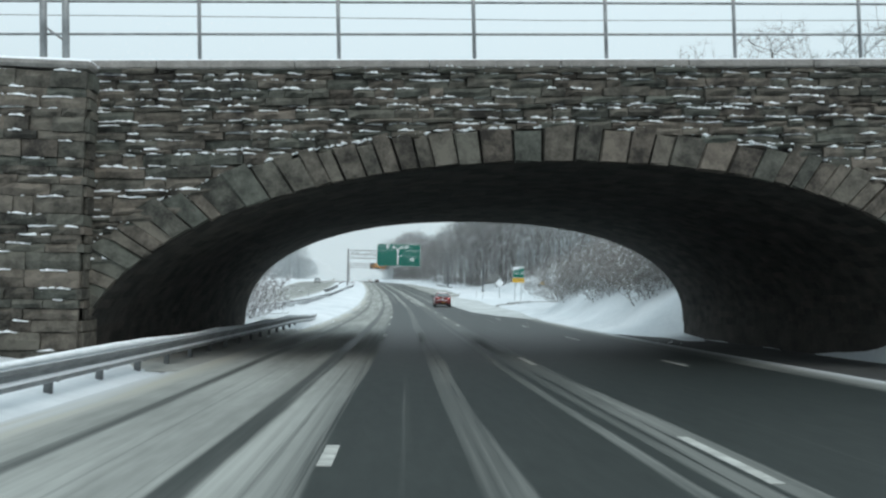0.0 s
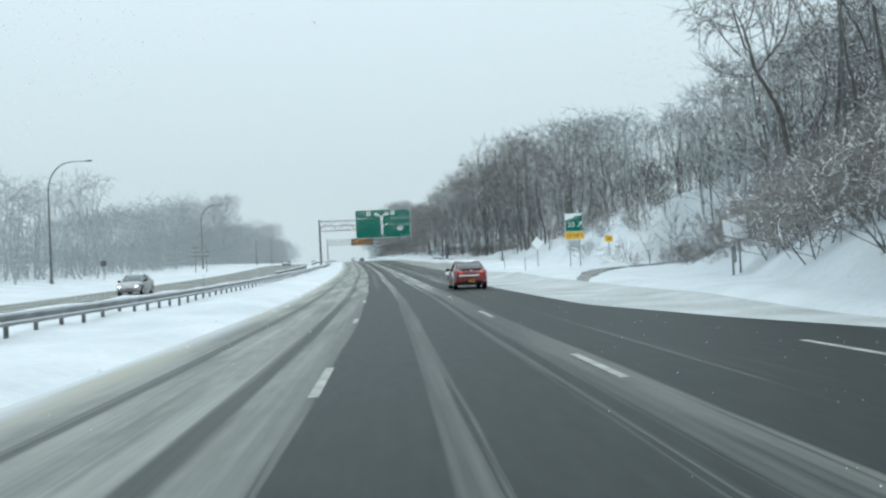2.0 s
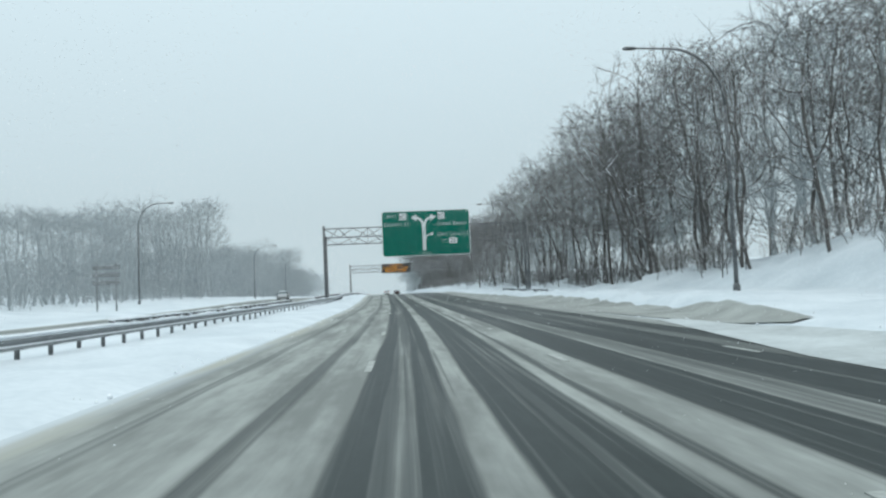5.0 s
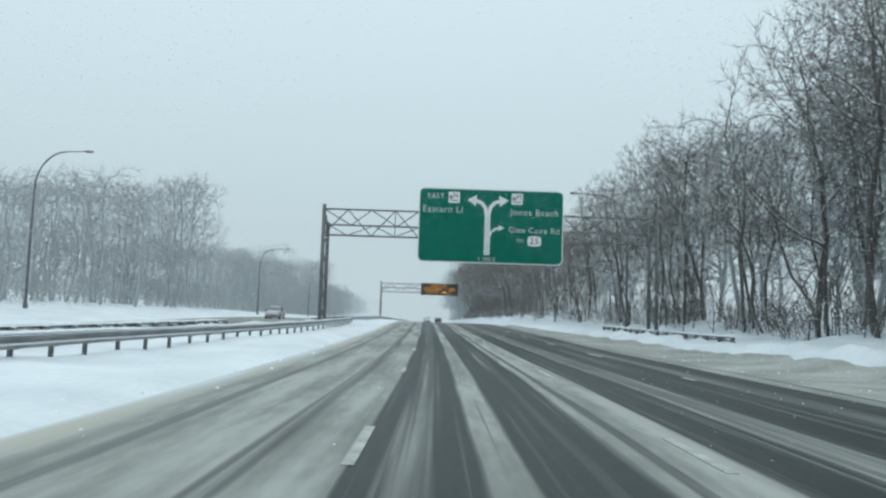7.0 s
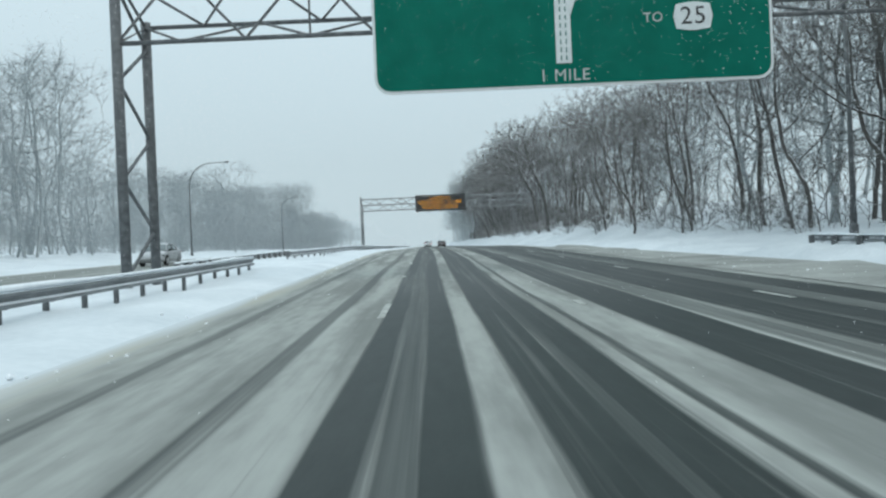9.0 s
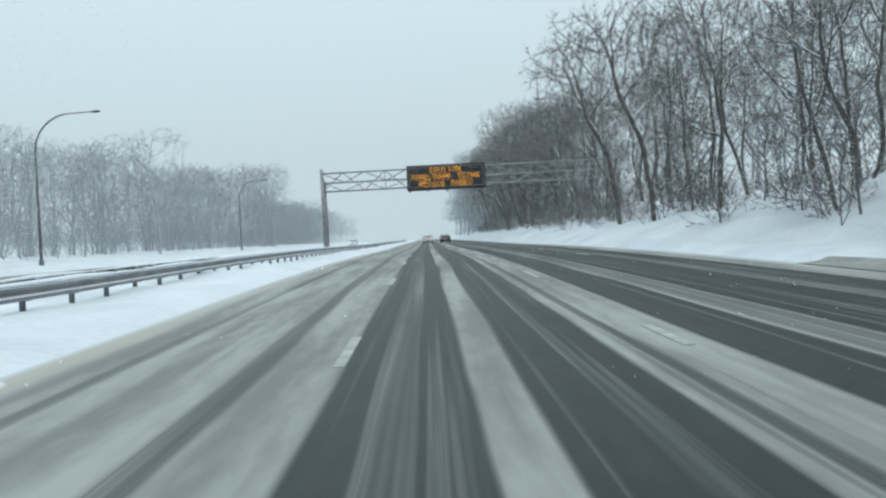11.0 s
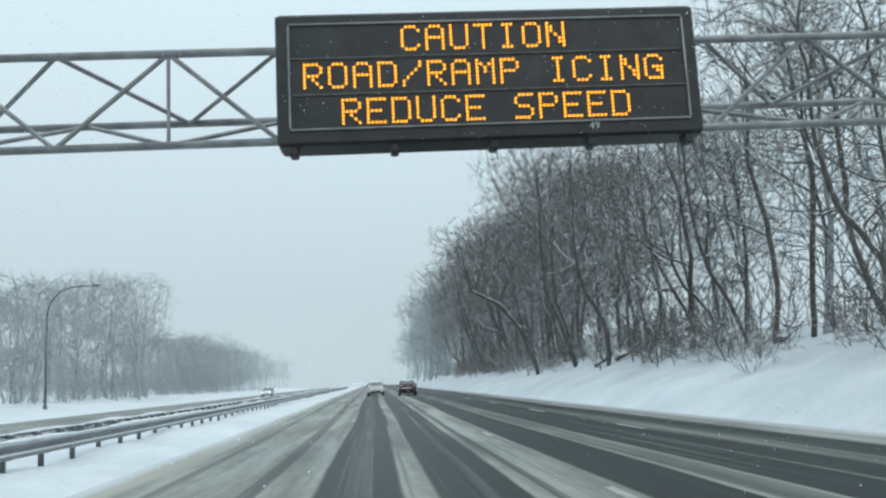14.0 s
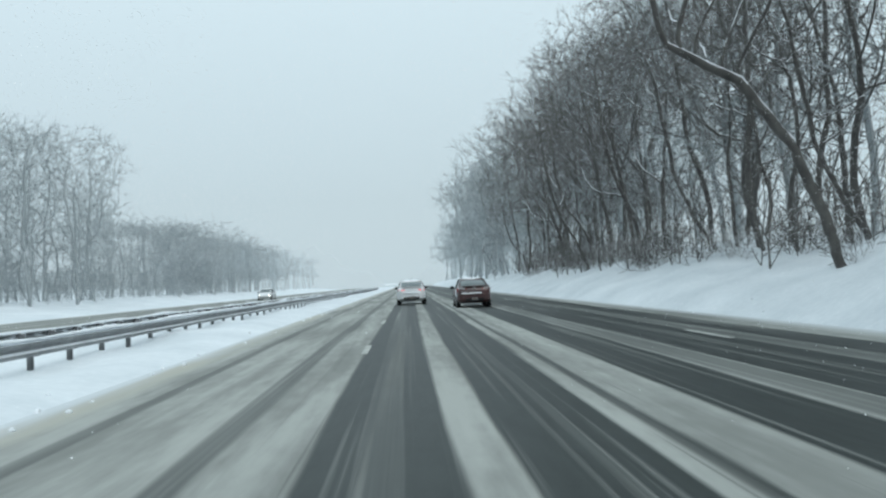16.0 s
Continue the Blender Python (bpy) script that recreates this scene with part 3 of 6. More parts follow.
# coursed stones over the arch: the nearest are pieces of their own, the rest one mesh a face
rng = random.Random(5)
lips = Geo()


def snow_lip(x0, x1, y, s, z, deep):
    """A ragged line of snow on a ledge."""
    n = max(2, int((x1 - x0) / 0.06))
    rows = []
    for i in range(n + 1):
        k = i / n
        t = (0.004 + 0.045 * rng.random() ** 1.8) * math.sin(math.pi * min(max(k, 0.06), 0.94)) ** 0.5
        d = deep * rng.uniform(0.6, 1.35)
        x = x0 + (x1 - x0) * k
        zz = z + 0.012 * math.sin(x * 7.1) 
        rows.append([(x, y - s * 0.02, zz - 0.02), (x, y + s * d, zz - 0.006 - 0.012 * rng.random()), (x, y + s * d * 0.8, zz + t), (x, y - s * 0.02, zz + t)])
    lips.loft(rows)


far = Geo()
made = 0
for y, s in ((BY0 + 0.04, -1), (BY1 - 0.04, 1)):
    z = BZ - 0.6
    while z < TOPZ - 0.06:
        hgt = min(rng.choice((0.1, 0.13, 0.16, 0.2, 0.25)), TOPZ - z)
        x = BX + BU - (13 if s < 0 else 15) + rng.random()
        while x < BX + BU + (13 if s < 0 else 15):
            wide = rng.uniform(0.3, 1.1)
            mid = x + wide / 2
            clear = min(arch_height(q, 0 if s < 0 else 1) for q in (x, x + wide, mid))
            zz = z + FALL * (mid - BX - BU)
            if zz > clear - 0.1 - (0.15 if abs(mid - BX - BU) > 7 else 0) and zz > BZ - 0.7:
                proud = rng.uniform(0.02, 0.17)
                tilt = Matrix.Translation((mid, y + s * proud / 2, zz + hgt / 2)) @ Euler((rng.uniform(-0.04, 0.04), -math.atan(FALL) + rng.uniform(-0.012, 0.012), rng.uniform(-0.03, 0.03))).to_matrix().to_4x4()
                if s < 0 and made < 300 and abs(mid - BX - BU) < 11 and zz > BZ + 2.2:
                    part("stone", Geo().rock((wide - 0.014, proud + 0.1, hgt - 0.014), tilt, rng), M_STONE, bridge)
                    made += 1
                else:
                    far.rock((wide - 0.014, proud + 0.1, hgt - 0.014), tilt if s < 0 else tilt @ Matrix.Rotation(math.pi, 4, "Z"), rng)
                for c0, c1 in ((rng.uniform(-0.05, 0.2), rng.uniform(0.55, 1.05)),)[: rng.choice((0, 1, 1, 1))]:
                    snow_lip(x + wide * c0, x + wide * c1, y + s * 0.03, s, zz + hgt - 0.01, proud * 0.9 + 0.03)
            x += wide
        z += hgt
rest = part("stonework", far, M_STONE_FAR, bridge, "coursed brown stone")
rest["kind"] = "stuff"
for y, s in ((BY0 + 0.02, -1),):
    q = 0.03
    while q < 0.97:
        run = rng.randrange(3, 12)
        pts = [arch(q + 0.0016 * k, ring_depth(q) + rng.uniform(-0.015, 0.03)) for k in range(run)]
        lips.tube([(x, y - rng.uniform(0.05, 0.13), z) for x, z in pts], [rng.uniform(0.008, 0.05) if 0 < k < run - 1 else 0.004 for k in range(run)], 5)
        q += 0.0016 * run + rng.choice((0.001, 0.002, 0.006))

# corner piers that stand forward
for side in (-1, 1):
    for y, s in ((BY0, -1), (BY1, 1)):
        x0 = BX + BU + side * 9.95
        g = Geo()
        rise = FALL * side * 12.0
        g.box((x0 + side * 3.0, y + s * 0.1, BZ + 2.66 + rise / 2), (5.9, 0.9, 8.0 + rise))
        pier = part("pier", g, M_MORTAR, bridge)
        g = Geo()
        z = BZ - 0.6
        while z < TOPZ - 0.22 + rise:
            hgt = rng.choice((0.18, 0.24, 0.3, 0.36))
            x = x0 - side * 0.02
            while abs(x - x0) < 5.8:
                wide = rng.uniform(0.4, 1.1)
                proud = rng.uniform(0.03, 0.11)
                turned = Matrix.Translation((x + side * wide / 2, y + s * (0.55 + proud / 2), z + hgt / 2)) @ (Matrix.Identity(4) if s < 0 else Matrix.Rotation(math.pi, 4, "Z"))
                if s < 0:
                    part("stone", Geo().rock((wide - 0.014, proud + 0.08, hgt - 0.014), turned, rng), M_STONE, pier)
                else:
                    g.rock((wide - 0.014, proud + 0.08, hgt - 0.014), turned, rng)
                if s < 0 and rng.random() < 0.5:
                    c0, c1 = rng.uniform(0, 0.4), rng.uniform(0.5, 1)
                    snow_lip(min(x, x + side * wide) + wide * c0, min(x, x + side * wide) + wide * c1, y - 0.57, s, z + hgt - 0.01, proud + 0.02)
                x += side * wide
            quoin = g if s > 0 else Geo()
            quoin.box((x0 - side * 0.04, y + s * (0.1 + rng.uniform(-0.1, 0.1)), z + hgt / 2), (rng.uniform(0.06, 0.14), rng.uniform(0.6, 0.95), hgt - 0.02), bevel=0.012)
            if s < 0:
                part("quoin", quoin, M_STONE, pier)
            z += hgt
        if s > 0:
            part("pier_stonework", g, M_STONE_FAR, pier)["kind"] = "stuff"
        g = Geo().box((x0 + side * 2.95, y + s * 0.12, TOPZ + 0.05 + rise), (6.1, 1.1, 0.2), bevel=0.06)
        part("pier_cap", g, M_CAP, pier, "stone cap under snow")

ledge = part("ledge_snow", lips, M_SNOW_CLOD, bridge, "thin snow on the stone ledges")
ledge["kind"] = "stuff"

railing = thing("railing", "grey steel pipe railing along the bridge parapet", "railing", group="bridge railings", m=Matrix.Translation((BX + BU, BY0 + 0.12, TOPZ + 0.02)) @ Matrix.Rotation(-math.atan(FALL), 4, "Y"))
for k in range(-1, 8):
    g = Geo().tube([(-4.85 + k * 2.98, 0, 0), (-4.85 + k * 2.98, 0, 2.24)], 0.042, 8)
    part("post", g, M_STEEL, railing, smooth=True)
for x in (-10.62, -11.08):
    part("corner_post", Geo().tube([(x, 0, 0), (x, 0, 2.24)], 0.075, 10), M_STEEL, railing, "stout corner post", smooth=True)
part("brace", Geo().tube([(-11.08, 0, 0.95), (-10.62, 0, 0.6)], 0.025, 6), M_STEEL, railing)
part("cable", Geo().tube([(-17.5, 0, 1.22), (-6, 0, 1.14), (0, 0, 1.08), (8, 0, 1.1), (17.5, 0, 1.2)], 0.009, 6), M_STEEL, railing)
for h in (0.765, 1.475, 2.19):
    part("rail", Geo().tube([(-17.5, 0, h), (17.5, 0, h)], 0.028, 8), M_STEEL, railing, smooth=True)
copy_thing(railing, Matrix.Translation((BX + BU, BY1 - 0.12, TOPZ + 0.02)) @ Matrix.Rotation(-math.atan(FALL), 4, "Y"))

# earth behind the abutments carries the cross road
for side in (-1, 1):
    g = Geo()
    x0 = BX + BU + side * 15
    rows = []
    for y, k in ((BY0 - 9, 0.0), (BY0 + 0.6, 0.93), (BY1 - 0.6, 0.93), (BY1 + 9, 0.0)):
        rows.append([(x0 + side * d, y, BZ - 1.0 + (TOPZ - BZ + 0.6) * k * e) for d, e in ((-1.5, 0.75), (2, 0.97), (8, 1.0), (40, 1.0), (90, 0.9))])
    g.loft(rows if side > 0 else [r for r in rows], close=False)
    ob = part("embankment", g, M_SNOW, smooth=True)
    tagged(ob, "snowy earth embankment that carries the cross road", "embankment", kind="structure")


# ---- gantries ----
def truss_gantry(name, label, y, u_left, u_right, post_top, chord_low, m_steel, post_r, deep):
    base = at(0, y, 0)
    ob = thing(name, label, "gantry", m=Matrix.Translation(base))
    z_l, z_r = float(slope_up(u_left, y)), float(slope_up(u_right, y))
    for u, z0 in ((u_left, z_l), (u_right, z_r)):
        for dy in (-deep, deep):
            part("post", Geo().tube([(u, dy, z0 - 0.4), (u, dy, post_top + 0.35 if dy < 0 else chord_low + 0.6 * (post_top - chord_low))], post_r, 10), m_steel, ob, smooth=True)
        n = 6
        for k in range(n):
            za, zb = z0 + 0.3 + (post_top - z0 - 0.6) * k / n, z0 + 0.3 + (post_top - z0 - 0.6) * (k + 1) / n
            d = deep if k % 2 else -deep
            part("brace", Geo().tube([(u, d, za), (u, -d, zb)], 0.06, 6), m_steel, ob)
    top, mid = post_top - 0.05, chord_low + 0.52 * (post_top - chord_low)
    for dy, z in ((-deep, top), (-deep, chord_low), (deep, mid)):
        part("chord", Geo().tube([(u_left, dy, z), (u_right, dy, z)], 0.075, 8), m_steel, ob, smooth=True)
    for u in (u_left, u_right):
        part("tie", Geo().tube([(u, -deep, top), (u, deep, mid), (u, -deep, chord_low)], 0.06, 6), m_steel, ob)
    bays = round((u_right - u_left) / 1.9)
    w = (u_right - u_left) / bays
    for k in range(bays):
        a, b = u_left + k * w, u_left + (k + 1) * w
        for z in (top, chord_low):
            ends = [(a, -deep, z), (b, deep, mid)] if (k % 2 == 0) == (z == top) else [(a, deep, mid), (b, -deep, z)]
            part("web", Geo().tube(ends, 0.045, 6), m_steel, ob)
        part("web", Geo().tube([(a, -deep, top if k % 2 else chord_low), (b, -deep, chord_low if k % 2 else top)], 0.045, 6), m_steel, ob)
        if k % 4 == 3:
            part("web", Geo().tube([(a, -deep, top), (a, -deep, chord_low)], 0.035, 6), m_steel, ob)
    return ob


truss_gantry("sign_gantry", "dark steel truss gantry across the parkway", 230.2, -9.1, 18.3, 9.75, 7.55, M_GANTRY, 0.16, 1.3)
truss_gantry("message_gantry", "grey steel truss gantry holding the message sign", 325.1, -9.2, 18.0, 7.45, 5.72, M_STEEL, 0.15, 0.8)


def panel(name, w, h, t, r, material, parent, label=""):
    """An upright board facing -y with round corners, its middle at the origin."""
    pts = []
    for cx_, cz_, a0 in ((w / 2 - r, h / 2 - r, 0), (-w / 2 + r, h / 2 - r, 90), (-w / 2 + r, -h / 2 + r, 180), (w / 2 - r, -h / 2 + r, 270)):
        for k in range(5):
            a = radians(a0 + k * 22.5)
            pts.append((cx_ + r * math.cos(a), cz_ + r * math.sin(a)))
    g = Geo().loft([[(x, y, z) for x, z in pts] for y in (t / 2, -t / 2)])
    return part(name, g, material, parent, label)


def words(text, size, x, z, y, material, parent, label=""):
    cu = bpy.data.curves.new("lettering", "FONT")
    cu.body, cu.size, cu.align_x, cu.align_y = text, size, "CENTER", "CENTER"
    cu.extrude, cu.space_character = 0.006, 1.1
    cu.materials.append(material)
    ob = new("lettering", cu)
    ob.matrix_world = pose(x, y, z, 90, 0, 0)
    if parent is not None:
        ob.parent = parent
    if label:
        ob["label"] = label
    return ob


SG_W, SG_H = 11.85, 6.1
sign = thing("guide_sign", "large green guide sign with forked white lane arrow", "road sign", m=Matrix.Translation(at(4.57, 228.5, 8.66)))
panel("border", SG_W, SG_H, 0.06, 0.45, M_WHITE, sign, "white edge")
face = panel("face", SG_W - 0.16, SG_H - 0.16, 0.08, 0.40, M_GREEN, sign, "green sheeting with snow specks")
yf = -0.05


def stroke(name, pts, w, parent, material=M_WHITE, lift=0.0):
    g = Geo()
    yf = -0.05 - lift
    rows = []
    for i, (x, z) in enumerate(pts):
        a, b = pts[max(i - 1, 0)], pts[min(i + 1, len(pts) - 1)]
        d = Vector((b[0] - a[0], 0, b[1] - a[1])).normalized()
        s = Vector((d.z, 0, -d.x)) * w / 2
        c = Vector((x, 0, z))
        rows.append([c - s + Vector((0, yf - 0.012, 0)), c + s + Vector((0, yf - 0.012, 0)), c + s + Vector((0, yf + 0.015, 0)), c - s + Vector((0, yf + 0.015, 0))])
    g.loft(rows)
    return part(name, g, material, parent, "white arrow stroke" if material is M_WHITE else "")


def arrow_head(x, z, ang, size, parent):
    g = Geo()
    c, s = math.cos(radians(ang)), math.sin(radians(ang))
    tri = [(x + c * size - 0 * s, z + s * size), (x - s * size * 0.62, z + c * size * 0.62), (x + s * size * 0.62, z - c * size * 0.62)]
    g.loft([[(p[0], y, p[1]) for p in tri] for y in (yf + 0.015, yf - 0.026)])
    return part("arrow_head", g, M_WHITE, parent, "white arrow head")


stem = -0.28
stroke("stem", [(stem, -2.35), (stem, -1), (stem, 0.4), (stem - 0.02, 1.2)], 0.46, sign)
stroke("branch_left", [(stem - 0.10, 1.0), (stem - 0.2, 1.5), (stem - 0.5, 1.9), (stem - 0.95, 2.08)], 0.3, sign, lift=0.004)
stroke("branch_right", [(stem + 0.10, 1.0), (stem + 0.2, 1.5), (stem + 0.5, 1.9), (stem + 0.95, 2.08)], 0.3, sign, lift=0.008)
stroke("branch_low", [(stem + 0.16, -0.9), (stem + 0.3, -0.5), (stem + 0.6, -0.24), (stem + 0.95, -0.14)], 0.17, sign, lift=0.004)
arrow_head(stem - 0.95, 2.08, 176, 0.75, sign)
arrow_head(stem + 0.95, 2.08, 6, 0.75, sign)
arrow_head(stem + 0.95, -0.14, 8, 0.42, sign)
for text, size, x, z in (("EAST", 0.62, -4.55, 2.36), ("Eastern LI", 0.78, -3.95, 1.28), ("Jones Beach", 0.78, 3.55, 1.2), ("Glen Cove Rd", 0.7, 3.55, -0.26), ("TO", 0.42, 2.4, -1.12), ("1 MILE", 0.52, stem, -2.72)):
    words(text, size * 0.95, x, z, yf, M_LETTER, sign, label="white lettering")
for x in (-3.05, 2.1):
    panel("route_shield", 0.92, 0.92, 0.03, 0.08, M_WHITE, sign, "white route shield").location = (x, yf, 2.3)
    panel("shield_mark", 0.3, 0.3, 0.03, 0.03, M_STEEL, sign).location = (x - 0.24, yf - 0.01, 2.3)
    words("N" if x < 0 else "M", 0.5, x + 0.16, 2.44, yf - 0.02, M_BLACK, sign, label="black letter")
    panel("shield_bar", 0.62, 0.1, 0.03, 0.02, M_STEEL, sign).location = (x, yf - 0.01, 2.04)
hexagon = [(-0.58, 0.0), (-0.5, -0.36), (-0.12, -0.42), (0.12, -0.42), (0.5, -0.36), (0.58, 0.0), (0.5, 0.36), (0.12, 0.42), (-0.12, 0.42), (-0.5, 0.36)]
part("number_shield", Geo().loft([[(3.58 + x, yf + d, -1.12 + z) for x, z in hexagon] for d in (0.015, -0.015)]), M_WHITE, sign, "white route shield")
words("25", 0.74, 3.58, -1.13, yf - 0.02, M_BLACK, sign, label="black numerals")
for x in (stem - 0.08, stem + 0.08):
    g = Geo()
    for k in range(13):
        g.box((x, yf - 0.013, -2.2 + k * 0.24), (0.035, 0.012, 0.14))
    part("lane_mark", g, M_GREEN, sign, "broken green lane line on the arrow")
for x in (-4.5, -1.5, 1.5, 4.5):
    part("hanger", Geo().box((x, 0.12, 0), (0.12, 0.14, SG_H - 0.3)), M_POST, sign)

# ---- message sign: letters of glowing dots ----
FONT57 = {
    "A": "0e11111f111111", "C": "0e11101010110e", "D": "1e11111111111e", "E": "1f10101e10101f", "G": "0e11101713110f", "I": "0e04040404040e",
    "M": "111b1515111111", "N": "11191915131311", "O": "0e11111111110e", "P": "1e11111e101010", "R": "1e11111e141211", "S": "0f10100e01011e",
    "T": "1f040404040404", "U": "1111111111110e", "/": "01010204081010",
}
VM_W, VM_H = 7.14, 2.28
vms = thing("message_sign", "black electronic message sign with amber dot lettering", "message sign", m=Matrix.Translation(at(2.17, 323.35, 6.47)))
part("housing", Geo().box((0, 0.25, 0), (VM_W, 0.7, VM_H), bevel=0.05), M_BLACK, vms, "black weatherproof housing")
for x, z, sx, sz in ((0, VM_H / 2 - 0.2, VM_W - 0.44, 0.035), (0, -VM_H / 2 + 0.26, VM_W - 0.44, 0.035), (-VM_W / 2 + 0.22, 0.03, 0.035, VM_H - 0.5), (VM_W / 2 - 0.22, 0.03, 0.035, VM_H - 0.5)):
    part("frame", Geo().box((x, -0.115, z), (sx, 0.04, sz), bevel=0.01), M_STEEL, vms, "thin silver window frame")
for z in (0.34, -0.29):
    part("divider", Geo().box((0, -0.11, z), (VM_W - 0.5, 0.03, 0.035), bevel=0.01), M_POST, vms)
for k in range(5):
    part("bracket", Geo().box((-VM_W / 2 + 0.25 + k * (VM_W - 0.5) / 4, 0.1, -VM_H / 2 - 0.07), (0.14, 0.3, 0.16), bevel=0.02), M_BLACK, vms)
PITCH, RISE = 0.0685, 0.066
for row, text in enumerate(("CAUTION", "ROAD/RAMP ICING", "REDUCE SPEED")):
    wide = len(text) * 6 - 1
    for i, ch in enumerate(text):
        if ch == " ":
            continue
        g = Geo()
        rows = [int(FONT57[ch][2 * r : 2 * r + 2], 16) for r in range(7)]
        lit = {(c, r) for r in range(7) for c in range(5) if rows[r] >> (4 - c) & 1}
        for c, r in sorted(lit):
            x, z = (i * 6 + c - wide / 2) * PITCH - 0.05, 0.86 - row * 0.625 - r * RISE
            g.tube([(x, -0.1, z), (x, -0.125, z)], 0.0215, 8)
            # thin glowing links added to join a letter's dots in one shape
            for dc, dr in ((1, 0), (0, 1), (1, 1), (-1, 1)):
                if (c + dc, r + dr) in lit and not (dc and dr and ((c + dc, r) in lit or (c, r + dr) in lit)):
                    g.tube([(x, -0.104, z), (x + dc * PITCH, -0.104, z - dr * RISE)], 0.003, 4)
        part("letter", g, M_AMBER, vms, "amber dot letter")
words("49", 0.17, 1.7, -0.97, -0.115, M_LETTER, vms, label="small white numerals")


# ---- guard rails ----
def guard_rail(label, line, group, lift=0.0, face=1, dip=0.0):
    """A W-beam on posts along (u, y), at the snow's height; face is the side that the beam turns to, dip how far its end sinks."""

    def level(y, up):
        return up + lift - dip * float(ease(y, line[-1][1] - 13, line[-1][1]))

    dense = []
    for (u0, y0), (u1, y1) in zip(line, line[1:]):
        n = max(1, round(abs(y1 - y0) / 1.9))
        dense += [(u0 + (u1 - u0) * k / n, y0 + (y1 - y0) * k / n) for k in range(n)]
    dense.append(line[-1])
    base = at(*line[0], 0)
    ob = thing("guard_rail", label, "guard rail", group, Matrix.Translation(base))
    prof = [(0.0, 0.155), (0.07, 0.12), (0.07, 0.07), (0.005, 0.03), (0.005, -0.03), (0.07, -0.07), (0.07, -0.12), (0.0, -0.155), (-0.012, -0.15), (0.05, -0.095), (-0.012, -0.02), (-0.012, 0.02), (0.05, 0.095), (-0.012, 0.15)]
    g = Geo()
    rows = []
    for u, y in dense:
        c = at(u, y, level(y, 0.60)) - base
        rows.append([c + Vector((a * face, 0, b)) for a, b in prof[::face]])
    g.loft(rows)
    part("beam", g, M_RAIL, ob, "galvanised W-profile beam with snow along its top")
    g = Geo()
    rows = []
    for i, (u, y) in enumerate(dense):
        c = at(u, y, level(y, 0.775)) - base
        k = max(0.012, 0.05 + 0.03 * math.sin(i * 1.7) + 0.02 * math.sin(i * 0.61) + 0.02 * math.sin(i * 4.3))
        rows.append([c + Vector((a, 0, b)) for a, b in ((-0.06, -0.02), (0.07, -0.02), (0.06, k * 0.6), (0.0, k), (-0.05, k * 0.6))])
    g.loft(rows)
    part("snow_cap", g, M_SNOW_CLOD, ob, "snow lying on the beam", smooth=True)
    post = Geo().box((-0.17 * face, 0, 0), (0.1, 0.1, 1.1), bevel=0.012).mesh("post", M_RAIL_POST)
    block = Geo().box((-0.065 * face, 0, 0), (0.11, 0.13, 0.34), bevel=0.012).mesh("block", M_RAIL_POST)
    for u, y in dense:
        for name, me, up in (("post", post, 0.2), ("spacer_block", block, 0.6)):
            p = part(name, me, None, ob)
            p.location = at(u, y, level(y, up)) - base
    return ob


guard_rail("steel guard rail with snow on top under the bridge", [(-4.75, -30), (-4.85, 10), (-4.95, 22), (-5.0, 36), (-5.1, 44), (-5.25, 50)], "median guard rails", -0.2, 1, 0.2)
guard_rail("long steel guard rail with snow on top along the median", [(-9.6, 56), (-9.5, 80), (-9.5, 104), (-9.2, 150), (-8.9, 182), (-8.0, 200), (-7.3, 218), (-7.2, 238)], "median guard rails")
guard_rail("long steel guard rail with snow on top beside the snow bank", [(-8.6, 256), (-7.8, 266), (-7.2, 285), (-7.0, 300), (-7.0, 350), (-7.1, 420), (-7.2, 560)], "median guard rails", -0.1)
guard_rail("guard rail facing the opposite carriageway", [(-11.6, 242), (-11.2, 275), (-10.6, 310), (-10.3, 360), (-10.2, 430), (-10.2, 560)], "median guard rails", -0.22, -1)
guard_rail("guard rail facing the opposite carriageway", [(-11.8, 150), (-11.6, 185), (-11.4, 206)], "median guard rails", 0.0, -1)
guard_rail("short guard rail guarding the gantry post", [(17.0, 208), (16.6, 222), (16.3, 239)], "roadside guard rails", -0.08)


# ---- street lamps ----
def street_lamp(u, y, side, height=13.6, reach=4.2):
    z0 = float(slope_up(u, y))
    ob = thing("street_lamp", "tall grey curved-arm street lamp standing in snow", "street lamp", "parkway street lamps", Matrix.Translation(at(u, y, z0)))
    pts = [(0, 0, -0.3), (0, 0, height * 0.45), (side * 0.03, 0, height * 0.75)]
    for k in range(1, 9):
        a = k / 8 * math.pi / 2
        pts.append((side * (0.03 + (1 - math.cos(a)) * reach * 0.62), 0, height * 0.75 + math.sin(a) * height * 0.24))
    part("pole", Geo().tube(pts[:3], [0.13, 0.1, 0.085], 10), M_GANTRY, ob, smooth=True)
    end = (side * reach, 0, height * 0.995)
    part("arm", Geo().tube(pts[2:] + [end], [0.085] + [0.07] * 7 + [0.05, 0.045], 8), M_GANTRY, ob, smooth=True)
    rows = []
    for x, w, h in ((-0.1, 0.04, 0.04), (0.0, 0.10, 0.08), (0.25, 0.17, 0.10), (0.5, 0.17, 0.10), (0.68, 0.08, 0.05)):
        rows.append([(end[0] + side * x, w * math.cos(q), end[2] + h * math.sin(q)) for q in (2 * math.pi * j / 10 for j in range(10))])
    part("lamp_head", Geo().loft(rows), M_GANTRY, ob, "grey cobra-head lantern", smooth=True)
    part("base", Geo().tube([(0, 0, -0.3), (0, 0, 0.35), (0, 0, 0.45)], [0.2, 0.2, 0.12], 10), M_GANTRY, ob, smooth=True)
    return ob


